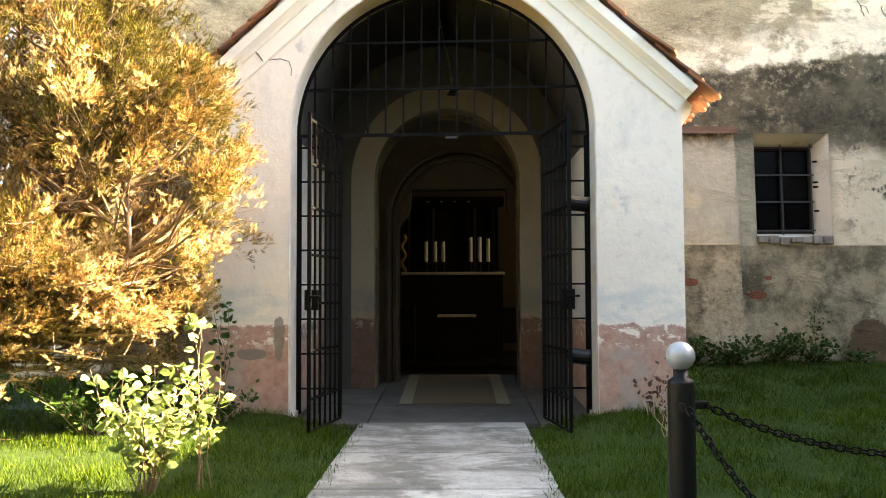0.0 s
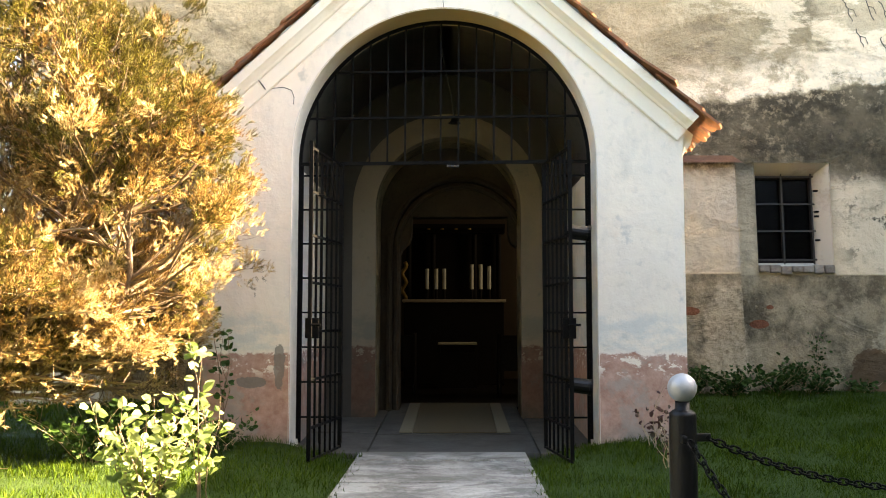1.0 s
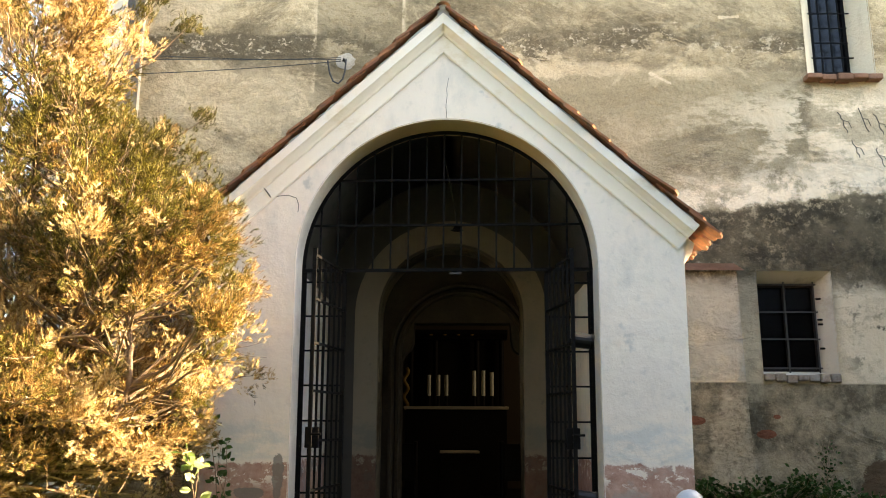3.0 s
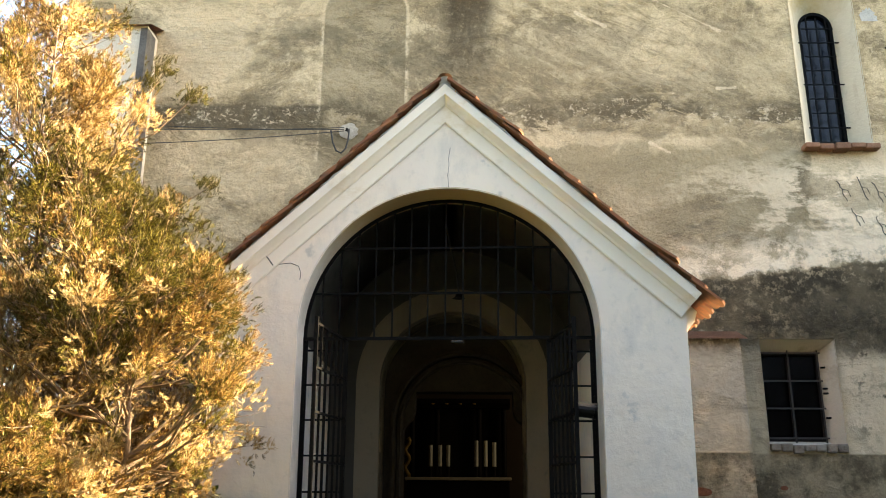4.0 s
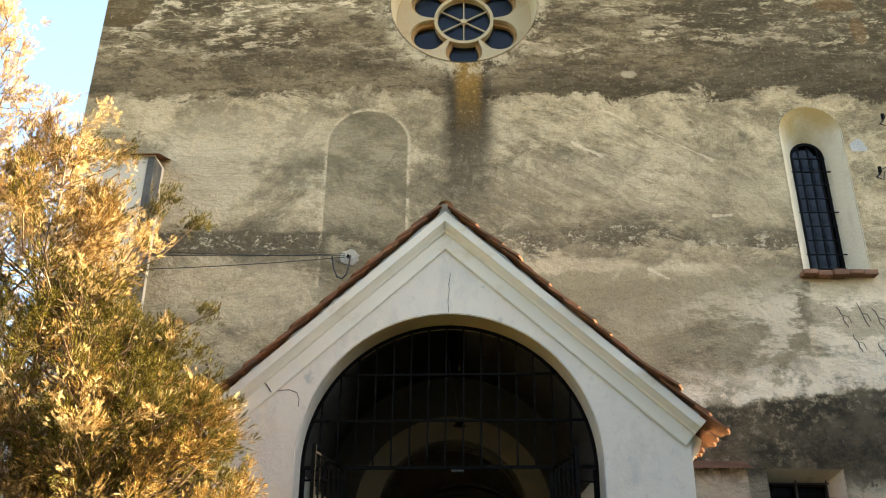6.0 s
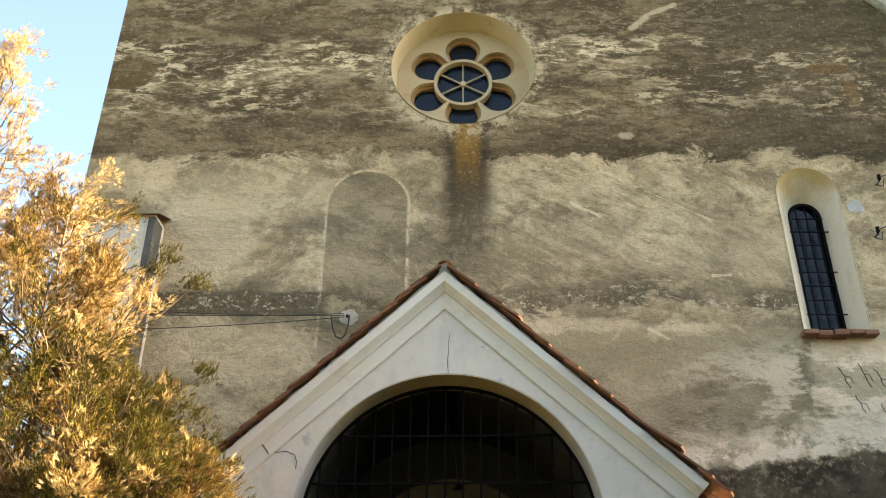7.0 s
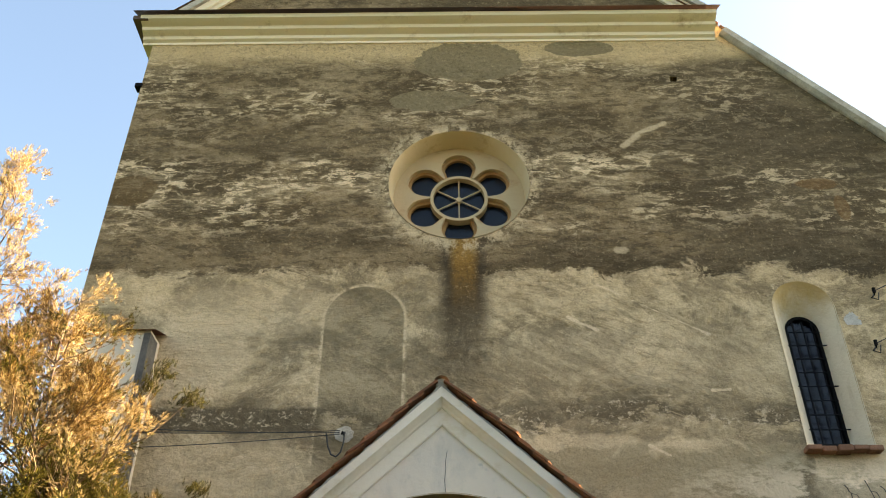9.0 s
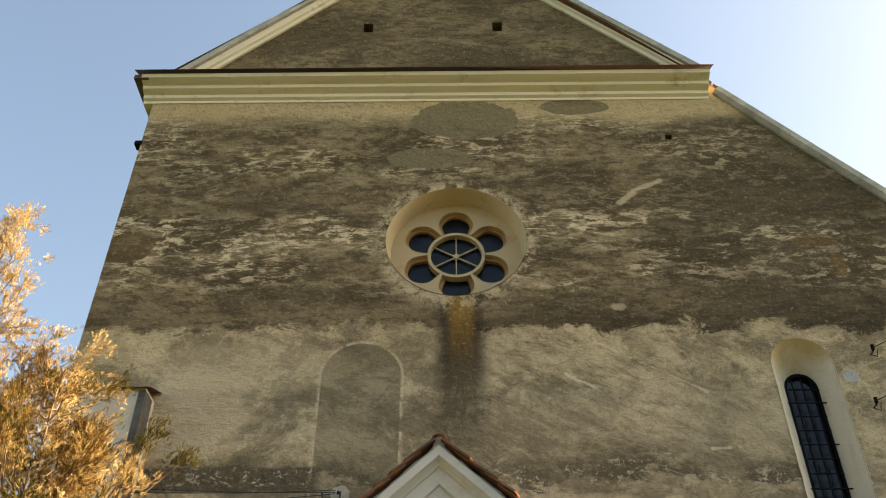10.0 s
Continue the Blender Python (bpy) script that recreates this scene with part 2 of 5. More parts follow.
    for x0, z0, x1, z1, w in ((2.86, 11.48, 3.12, 11.72, 0.06), (3.12, 11.76, 3.62, 12.0, 0.04), (2.52, 9.28, 2.62, 9.28, 0.05)):
        u = n.mix(n.math("MULTIPLY", n.streak(x0, z0, x1, z1, w, frayed), 0.75), u, (0.58, 0.54, 0.45))
    c = n.mix(n.math("MULTIPLY", n.span(n.math("ADD", rag, n.math("MULTIPLY", wob, 0.22)), 8.82, 8.94), 0.97), c, u)
    # pale distemper left low on the wall beside the window, grey roughcast under it
    low = n.span(Z, 1.87, 1.84)
    c = n.mix(n.math("MULTIPLY", low, 0.85), c, n.mix(n.ramp(n.noise(1.9, 10, 0.74), (0.42, 0.0), (0.57, 1.0)), (0.17, 0.157, 0.125), (0.43, 0.395, 0.32)))
    # repairs under the cornice and the wet stain under the rose
    rep = n.math("MAXIMUM", n.blob(0.25, 13.62, 1.0, 0.52, w2), n.math("MAXIMUM", n.blob(2.3, 13.95, 0.62, 0.22, w2), n.blob(-0.4, 12.6, 0.75, 0.26, w2)))
    top = n.math("MULTIPLY", n.span(n.math("ADD", Z, n.math("MULTIPLY", wob, 0.6)), 13.35, 13.9), n.span(Z, 14.8, 14.4))
    c = n.mix(n.math("MULTIPLY", top, 0.85), c, n.mix(mid, (0.50, 0.44, 0.32), (0.74, 0.66, 0.49)))
    c = n.mix(n.math("MULTIPLY", rep, 0.9), c, n.mix(mid, (0.22, 0.205, 0.155), (0.30, 0.28, 0.21)))
    sx = n.math("MULTIPLY", w2, 0.16)
    wet = n.math("MULTIPLY", n.box(-0.22, 0.46, 6.9, 9.5, 0.15, sx), n.math("ADD", 0.4, n.math("MULTIPLY", n.span(Z, 6.9, 8.9), 0.52)))
    c = n.mix(wet, c, (0.075, 0.065, 0.05))
    c = n.mix(n.math("MULTIPLY", n.box(-0.07, 0.31, 7.4, 9.7, 0.09, sx), n.math("MULTIPLY", n.span(n.math("ADD", Z, n.math("MULTIPLY", mid, 0.8)), 8.3, 9.6), n.ramp(fine, (0.3, 0.6), (0.6, 1.0)))), c, (0.34, 0.235, 0.085))
    # pale scar round the rose and round the old blocked window
    dx, dz = n.math("SUBTRACT", X, 0.06), n.math("SUBTRACT", Z, 10.68)
    r = n.math("SQRT", n.math("ADD", n.math("MULTIPLY", dx, dx), n.math("MULTIPLY", dz, dz)))
    ring = n.math("MULTIPLY", n.span(n.math("ADD", r, n.math("MULTIPLY", wob, 0.25)), 1.55, 1.2), n.ramp(n.noise(5, 8, 0.72), (0.46, 0.0), (0.54, 0.9)))
    c = n.mix(ring, c, (0.58, 0.54, 0.44))
    c = n.mix(n.math("MULTIPLY", n.ramp(fine, (0.36, 0.55), (0.48, 0.0)), n.math("MULTIPLY", n.ramp(big, (0.38, 1.0), (0.60, 0.35)), n.math("ADD", 0.5, n.math("MULTIPLY", n.span(Z, 8.4, 9.0), 0.5)))), c, (0.10, 0.09, 0.07))
    c = n.mix(n.ramp(fine, (0.56, 0.0), (0.66, 0.4)), c, (0.58, 0.54, 0.43))
    c = n.mix(n.ramp(grit, (0.36, 0.35), (0.5, 0.0)), c, n.mix(0.65, c, (0.05, 0.045, 0.04)))
    pale = n.math("MULTIPLY", n.span(X, 2.2, 2.5), n.math("MULTIPLY", n.span(Z, 1.84, 1.87), n.span(n.math("ADD", Z, n.math("MULTIPLY", wob, 0.7)), 3.3, 2.9)))
    pale = n.math("MULTIPLY", pale, n.math("MAXIMUM", n.span(X, 3.55, 3.3), n.math("MAXIMUM", n.span(X, 4.6, 4.9), 0.45)))
    c = n.mix(n.math("MULTIPLY", pale, n.ramp(n.noise(2.4, 9, 0.72, at=(3, 3, 3)), (0.36, 0.35), (0.46, 0.97))), c, (0.70, 0.655, 0.56))
    wash = n.math("MULTIPLY", n.box(2.0, 3.52, 1.87, 3.4, 0.02), n.ramp(n.noise(1.8, 9, 0.7, at=(1, 5, 3)), (0.42, 0.5), (0.52, 0.95)))
    c = n.mix(wash, c, n.mix(mid, (0.36, 0.35, 0.315), (0.60, 0.58, 0.53)))
    white = n.math("MULTIPLY", n.span(X, 1.8, 5.6), n.box(-20, 20, 4.15, 5.7, 0.3, w2))
    c = n.mix(n.math("MULTIPLY", white, n.ramp(n.noise(1.6, 10, 0.72, (0.6, 0.6, 1.4), at=(2, 0, 5)), (0.46, 0.0), (0.52, 0.98))), c, (0.84, 0.79, 0.68))
    blot = n.noise(1.5, 10, 0.73, at=(6, 1, 4))
    c = n.mix(n.math("MULTIPLY", n.math("MULTIPLY", n.span(X, 4.7, 5.2), n.box(-20, 20, 2.0, 3.4, 0.2)), n.ramp(blot, (0.53, 0.0), (0.57, 0.9))), c, (0.10, 0.095, 0.08))
    foot = n.math("MAXIMUM", n.blob(3.3, 0.7, 0.34, 0.9, w3, 0.3), n.blob(5.6, 0.8, 0.5, 0.5, w3, 0.2))
    c = n.mix(n.math("MULTIPLY", foot, n.ramp(fine, (0.38, 0.25), (0.55, 0.75))), c, n.mix(mid, (0.44, 0.41, 0.34), (0.66, 0.61, 0.52)))
    bare = n.math("MAXIMUM", n.blob(3.78, 1.24, 0.12, 0.055, w3, 0.1), n.math("MAXIMUM", n.blob(3.92, 1.45, 0.05, 0.03, w3, 0.1), n.blob(2.85, 1.40, 0.10, 0.05, w3, 0.1)))
    c = n.mix(n.math("MULTIPLY", bare, 0.9), c, n.mix(fine, (0.20, 0.09, 0.055), (0.36, 0.17, 0.11)))
    gone = n.blob(5.15, 0.45, 0.32, 0.48, w3, 0.05)
    c = n.mix(n.math("MULTIPLY", gone, 0.9), c, n.mix(mid, (0.11, 0.085, 0.06), (0.24, 0.18, 0.125)))
    edge = n.math("ADD", Z, n.math("MULTIPLY", w2, 0.9))
    slope = n.math("SUBTRACT", edge, n.math("MULTIPLY", n.math("SUBTRACT", X, 3.5), 0.13))
    dark = n.math("MULTIPLY", n.span(X, 2.1, 2.7), n.math("MULTIPLY", n.span(edge, 3.05, 3.3), n.span(slope, 4.12, 4.02)))
    dk = n.mix(n.ramp(blot, (0.40, 0.0), (0.60, 1.0)), (0.085, 0.08, 0.062), (0.21, 0.195, 0.15))
    c = n.mix(n.math("MULTIPLY", dark, n.ramp(n.noise(9, 8, 0.74), (0.50, 0.95), (0.60, 0.2))), c, dk)
    rim = n.math("MULTIPLY", n.span(X, 2.1, 3.2), n.math("MULTIPLY", n.span(slope, 4.06, 4.12), n.span(slope, 4.75, 4.25)))
    c = n.mix(n.math("MULTIPLY", rim, n.ramp(n.noise(2.0, 10, 0.72, at=(4, 4, 4)), (0.42, 0.1), (0.50, 1.0))), c, (0.88, 0.84, 0.74))
    ax = n.math("SUBTRACT", X, -1.36)
    az = n.math("MAXIMUM", n.math("SUBTRACT", Z, 8.03), 0.0)
    rr = n.math("ADD", n.math("SQRT", n.math("ADD", n.math("MULTIPLY", ax, ax), n.math("MULTIPLY", az, az))), n.math("MULTIPLY", w2, 0.05))
    scar = n.math("MULTIPLY", n.math("MULTIPLY", n.span(rr, 0.57, 0.595), n.span(rr, 0.655, 0.605)), n.span(Z, 5.3, 6.0))
    c = n.mix(n.math("MULTIPLY", scar, n.ramp(n.noise(5, 8, 0.72, at=(1, 2, 8)), (0.44, 0.0), (0.54, 0.9))), c, (0.66, 0.61, 0.50))
    c = n.mix(n.math("MULTIPLY", n.math("MULTIPLY", n.span(rr, 0.60, 0.57), n.span(Z, 5.3, 6.0)), 0.4), c, (0.22, 0.205, 0.155))
    warm = n.ramp(n.span(Z, 7.5, 10.0), (0.0, (1.07, 0.975, 0.865)), (1.0, (1.16, 0.965, 0.77)))
    c = n.mix(1.0, c, warm, "MULTIPLY")
    deep = n.math("SUBTRACT", 1.36, n.math("MULTIPLY", n.span(Z, 8.4, 9.4), 0.16))
    c = n.node("ShaderNodeGamma", Color=c, Gamma=deep).outputs[0]
    hgt = n.math("ADD", n.math("MULTIPLY", n.noise(4.0, 5, 0.6, warp=0.5, at=(1, 7, 3)), 0.9), n.math("ADD", n.math("MULTIPLY", n.noise(13, 4, 0.6), n.math("ADD", 0.2, n.math("MULTIPLY", n.span(cloud, 0.46, 0.54), 0.5))), n.math("MULTIPLY", grit, 0.08)))
    hgt = n.math("ADD", n.math("ADD", hgt, n.math("MULTIPLY", big, 1.0)), n.math("MULTIPLY", n.noise(1.5, 4, 0.5, (0.8, 0.8, 1.2), 0.4), 1.2))
    return n.finish(c, 0.92, hgt, 0.034, strength=1.0, spec=0.2)


def white_plaster(name="white_plaster", tone=1.0):
    """Lime-washed porch walls with a flaking pink plinth, smears and hair stains."""
    n = Nodes(name)
    X, Y, Z = n.xyz()
    soft = n.noise(0.9, 7, 0.65, warp=0.5)
    fine = n.noise(9, 7, 0.72)
    c = n.mix(n.ramp(soft, (0.40, 0.0), (0.62, 1.0)), (0.87, 0.765, 0.63), (0.80, 0.71, 0.60))
    c = n.mix(n.ramp(n.noise(1.7, 8, 0.68, (1.2, 1.2, 0.6), at=(4, 1, 2)), (0.52, 0.0), (0.68, 0.45)), c, (0.52, 0.49, 0.43))
    c = n.mix(n.ramp(n.noise(2.6, 6, 0.6, at=(9, 1, 6)), (0.60, 0.0), (0.70, 0.5)), c, (0.80, 0.66, 0.52))
    c = n.mix(n.ramp(n.noise(4.5, 4, 0.55, at=(1, 1, 6)), (0.66, 0.0), (0.74, 0.55)), c, (0.42, 0.41, 0.37))
    c = n.mix(n.ramp(fine, (0.32, 0.25), (0.45, 0.0)), c, (0.45, 0.42, 0.36))
    wob = n.math("MULTIPLY", n.math("SUBTRACT", fine, 0.5), 0.16)
    grey = n.math("MULTIPLY", n.math("MULTIPLY", n.span(Z, 0.95, 1.05), n.span(n.math("ADD", Z, wob), 1.40, 1.28)), n.ramp(n.noise(2.5, 7, 0.65, (1, 1, 2)), (0.42, 0.0), (0.55, 0.75)))
    c = n.mix(grey, c, (0.58, 0.58, 0.53))
    pink = n.span(n.math("ADD", Z, wob), 0.98, 0.955)
    pk = n.mix(n.ramp(fine, (0.35, 0.0), (0.65, 1.0)), (0.38, 0.20, 0.145), (0.54, 0.345, 0.265))
    pk = n.mix(n.ramp(n.noise(3.2, 8, 0.72), (0.53, 0.0), (0.62, 0.6)), pk, (0.36, 0.32, 0.27))
    flake = n.ramp(n.noise(7.5, 7, 0.72, (1, 1, 1.4), at=(3, 5, 0)), (0.55, 1.0), (0.58, 0.0))
    c = n.mix(n.math("MULTIPLY", pink, n.math("MAXIMUM", flake, n.span(Z, 0.86, 0.70))), c, pk)
    foot = n.math("MULTIPLY", n.span(n.math("ADD", Z, n.math("MULTIPLY", soft, 0.5)), 0.62, 0.30), n.ramp(fine, (0.35, 1.0), (0.65, 0.35)))
    c = n.mix(foot, c, (0.25, 0.23, 0.19))
    w2 = n.math("MULTIPLY", n.math("SUBTRACT", n.noise(5, 8, 0.72), 0.5), 2.2)
    c = n.mix(n.math("MULTIPLY", n.math("MAXIMUM", n.blob(-1.68, 0.86, 0.055, 0.2, w2), n.blob(-1.95, 0.70, 0.13, 0.05, w2)), 0.8), c, (0.19, 0.175, 0.15))
    # a tone below one gives a darker, warmer copy that imitates porch shade
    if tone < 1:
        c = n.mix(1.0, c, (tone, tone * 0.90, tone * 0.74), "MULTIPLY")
    h = n.math("ADD", n.math("MULTIPLY", soft, 1.5), n.math("ADD", n.noise(5, 6, 0.6), n.math("MULTIPLY", n.noise(45, 4, 0.6), 0.12)))
    return n.finish(c, 0.9, h, 0.016, strength=0.7, spec=0.3)


def arch_soffit():
    """Whitewash of the arch, with warm bounced light put into the colour at the crown."""
    n = Nodes("arch_soffit")
    Z = n.xyz()[2]
    wob = n.math("MULTIPLY", n.math("SUBTRACT", n.noise(2.2, 7, 0.68), 0.5), 0.9)
    c = n.mix(n.ramp(n.noise(2.5, 7, 0.68), (0.42, 0.0), (0.60, 1.0)), (0.72, 0.655, 0.56), (0.60, 0.55, 0.47))
    c = n.mix(n.math("MULTIPLY", n.span(n.math("ADD", Z, wob), 3.35, 4.15), 0.85), c, (0.50, 0.35, 0.15))
    return n.finish(c, 0.9, n.noise(14, 6, 0.65), 0.012, spec=0.3)


def cream_paint(name, a, b, stain):
    n = Nodes(name)
    c = n.mix(n.noise(1.6, 6, 0.65, (0.5, 0.5, 1.6)), a, b)
    c = n.mix(n.ramp(n.noise(3.3, 6, 0.7, (0.6, 0.6, 1.0)), (0.56, 0.0), (0.72, 0.7)), c, stain)
    return n.finish(c, 0.85, n.noise(18, 6, 0.65), 0.01, strength=0.6, spec=0.3)


def slit_reveal():
    """Whitewash with rust-coloured water stains under the arch."""
    n = Nodes("stained_whitewash")
    X, Y, Z = n.xyz()
    wob = n.math("MULTIPLY", n.math("SUBTRACT", n.noise(2.5, 6, 0.65), 0.5), 0.7)
    c = n.mix(n.noise(5, 6, 0.65), (0.66, 0.60, 0.47), (0.56, 0.49, 0.36))
    c = n.mix(n.math("MULTIPLY", n.span(n.math("ADD", Z, wob), 8.1, 8.55), 0.9), c, (0.46, 0.32, 0.13))
    c = n.mix(n.ramp(n.noise(3, 7, 0.7, (1.6, 1.6, 0.5)), (0.55, 0.0), (0.7, 0.5)), c, (0.36, 0.29, 0.18))
    return n.finish(c, 0.9, n.noise(20, 6, 0.65), 0.012, spec=0.2)


def stone(name, a, b, depth=0.01, scale=3.0):
    n = Nodes(name)
    c = n.mix(n.ramp(n.noise(scale, 6, 0.65), (0.3, 0.0), (0.7, 1.0)), a, b)
    c = n.mix(n.ramp(n.noise(scale * 7, 5, 0.7), (0.3, 0.5), (0.5, 0.0)), c, tuple(0.5 * x for x in a))
    v = n.math("ADD", n.math("MULTIPLY", rand(n), 0.3), 0.85)
    c = n.mix(1.0, c, n.node("ShaderNodeCombineColor", Red=v, Green=v, Blue=v).outputs[0], "MULTIPLY")
    return n.finish(c, 0.88, n.noise(scale * 9, 6, 0.65), depth, strength=0.7, spec=0.3)


def slab_stone():
    """Pale cast slabs with rubbed pale patches, dark blotches along the way and moss in the pores."""
    n = Nodes("concrete_slab")
    c = n.mix(n.ramp(n.noise(1.3, 8, 0.66, (1, 1, 1), 0.6), (0.42, 0.0), (0.58, 1.0)), (0.15, 0.142, 0.122), (0.335, 0.322, 0.285))
    c = n.mix(n.ramp(n.noise(2.6, 7, 0.66, (0.8, 1.1, 1), 0.6, at=(4, 2, 1)), (0.52, 0.0), (0.62, 0.7)), c, (0.43, 0.415, 0.37))
    c = n.mix(n.ramp(n.noise(1.9, 8, 0.68, (0.8, 1.1, 1), 0.6, at=(9, 7, 1)), (0.38, 0.7), (0.47, 0.0)), c, (0.11, 0.104, 0.085))
    c = n.mix(n.ramp(n.noise(6, 6, 0.7, at=(2, 2, 2)), (0.60, 0.0), (0.68, 0.6)), c, (0.16, 0.125, 0.075))
    c = n.mix(n.ramp(n.noise(45, 5, 0.7), (0.34, 0.6), (0.46, 0.0)), c, (0.07, 0.066, 0.055))
    v = n.math("ADD", n.math("MULTIPLY", rand(n), 0.25), 0.87)
    c = n.mix(1.0, c, n.node("ShaderNodeCombineColor", Red=v, Green=v, Blue=v).outputs[0], "MULTIPLY")
    h = n.math("ADD", n.noise(6, 7, 0.7), n.math("MULTIPLY", n.noise(50, 4, 0.6), 0.25))
    return n.finish(c, 0.85, h, 0.014, strength=0.8, spec=0.3)


def tile_clay():
    n = Nodes("tile_clay")
    r = n.math("ADD", n.math("MULTIPLY", rand(n), 0.6), n.math("MULTIPLY", n.geo.outputs["Random Per Island"], 0.6))
    c = n.ramp(r, (0.0, (0.13, 0.055, 0.03)), (0.4, (0.24, 0.092, 0.045)), (0.75, (0.33, 0.135, 0.062)), (1.0, (0.17, 0.10, 0.065)))
    c = n.mix(n.ramp(n.noise(12, 6, 0.7), (0.45, 0.0), (0.7, 0.75)), c, (0.10, 0.085, 0.06))
    up = n.node("ShaderNodeSeparateXYZ", Vector=n.geo.outputs["Normal"]).outputs[2]
    c = n.mix(n.math("MULTIPLY", n.span(up, 0.3, 0.7), n.ramp(n.noise(6, 6, 0.7), (0.3, 0.55), (0.6, 0.95))), c, (0.085, 0.08, 0.062))
    return n.finish(c, 0.85, n.noise(40, 5, 0.6), 0.006, spec=0.3)


def iron():
    n = Nodes("black_iron")
    c = n.mix(n.ramp(n.noise(22, 6, 0.7), (0.5, 0.0), (0.72, 0.7)), (0.004, 0.004, 0.004), (0.016, 0.012, 0.009))
    return n.finish(c, n.ramp(n.noise(35, 4, 0.6), (0.3, 0.4), (0.7, 0.65)), n.noise(60, 4, 0.6), 0.003, spec=0.06)


def leaf(name, *cols, thin=0.4, rough=0.6):
    n = Nodes(name)
    k = len(cols) - 1
    c = n.ramp(n.geo.outputs["Random Per Island"], *[(i / k, col) for i, col in enumerate(cols)])
    c = n.mix(n.ramp(n.noise(1.4, 3, 0.6), (0.35, 0.0), (0.65, 0.55)), c, cols[0])
    return n.finish(c, rough, thin=thin, spec=0.1)


def plain(name, a, b, rough=0.7, metal=0.0, scale=20.0, depth=0.003, spec=0.5):
    n = Nodes(name)
    return n.finish(n.mix(n.noise(scale, 5, 0.6), a, b), rough, n.noise(scale * 2.5, 4, 0.6), depth, metal, spec=spec)


def glass(name="window_glass", ior=1.14, tint=(0.008, 0.006, 0.005)):
    n = Nodes(name)
    b = n.node("ShaderNodeBsdfPrincipled")
    b.inputs["Base Color"].default_value = (*tint, 1)
    b.inputs["IOR"].default_value = ior
    b.inputs["Roughness"].default_value = 0.22
    b.inputs["Transmission Weight"].default_value = 0.7
    b.inputs["Specular IOR Level"].default_value = 0.1
    bu = n.t.nodes.new("ShaderNodeBump")
    bu.inputs["Distance"].default_value = 0.004
    n.put(bu.inputs["Height"], n.noise(5, 3, 0.5))
    n.t.links.new(bu.outputs[0], b.inputs["Normal"])
    n.t.links.new(b.outputs[0], n.out.inputs["Surface"])
    return n.m


def soil_grass():
    n = Nodes("turf")
    c = n.mix(n.noise(2.0, 6, 0.65), (0.015, 0.035, 0.004), (0.028, 0.056, 0.008))
    c = n.mix(n.ramp(n.noise(5, 6, 0.7), (0.6, 0.0), (0.72, 0.7)), c, (0.09, 0.07, 0.035))
    return n.finish(c, 0.95, n.noise(30, 6, 0.7), 0.03, spec=0.2)


M_OLD, M_WHITE, M_TILE, M_IRON = old_plaster(), white_plaster(), tile_clay(), iron()
M_CREAM = cream_paint("cream_moulding", (0.86, 0.74, 0.57), (0.82, 0.67, 0.47), (0.42, 0.27, 0.14))
M_COVE = cream_paint("white_moulding", (0.88, 0.81, 0.70), (0.84, 0.75, 0.61), (0.66, 0.53, 0.33))
M_REVEAL = cream_paint("ochre_reveal", (0.62, 0.53, 0.37), (0.54, 0.39, 0.20), (0.36, 0.23, 0.09))
M_WINREVEAL = cream_paint("window_reveal", (0.60, 0.55, 0.45), (0.52, 0.46, 0.36), (0.32, 0.26, 0.18))
M_WASH = cream_paint("grey_wash", (0.46, 0.43, 0.37), (0.38, 0.355, 0.30), (0.22, 0.20, 0.165))
M_SLITREVEAL = slit_reveal()
M_OCHRE = cream_paint("ochre_stone", (0.34, 0.17, 0.06), (0.40, 0.23, 0.10), (0.20, 0.10, 0.045))
M_TRACERY = cream_paint("tracery_stone", (0.54, 0.41, 0.25), (0.50, 0.35, 0.19), (0.34, 0.20, 0.09))
M_SLAB = slab_stone()
# floor and portal stone are coloured darker to carry the interior shade
M_FLOOR = stone("shaded_porch_stone", (0.06, 0.054, 0.045), (0.115, 0.105, 0.088), 0.006)
M_PORTAL = stone("shaded_portal_stone", (0.045, 0.032, 0.020), (0.075, 0.055, 0.036), 0.006)
M_COPING = stone("coping_stone", (0.30, 0.265, 0.21), (0.52, 0.47, 0.38), 0.02)
# porch shade is put into these two plasters, most into the back wall
M_VAULT = cream_paint("shaded_vault_plaster", (0.17, 0.15, 0.12), (0.23, 0.205, 0.165), (0.10, 0.088, 0.07))
M_BACK_SHADED = cream_paint("shaded_back_plaster", (0.05, 0.042, 0.033), (0.075, 0.064, 0.05), (0.035, 0.03, 0.024))
# the porch whitewash again, with the shade inside put into its colour
M_WHITE_SHADED = white_plaster("shaded_plaster", 0.30)
M_DARKWALL = stone("dark_wall", (0.07, 0.07, 0.055), (0.12, 0.115, 0.09), 0.01)
M_GLASS = glass()
M_GLASS_HIGH = glass("old_leaded_glass", 1.42, (0.02, 0.03, 0.045))
M_TURF = soil_grass()
M_GRASS = leaf("grass_blade", (0.018, 0.042, 0.0015), (0.036, 0.072, 0.003), (0.085, 0.12, 0.010), (0.05, 0.085, 0.005), thin=0.3)
M_THUJA = leaf("dry_thuja", (0.055, 0.027, 0.010), (0.25, 0.125, 0.034), (0.37, 0.22, 0.06), (0.16, 0.12, 0.026), (0.60, 0.44, 0.17), (0.17, 0.07, 0.024), (0.48, 0.33, 0.12), (0.10, 0.045, 0.016), (0.22, 0.12, 0.035), thin=0.16)
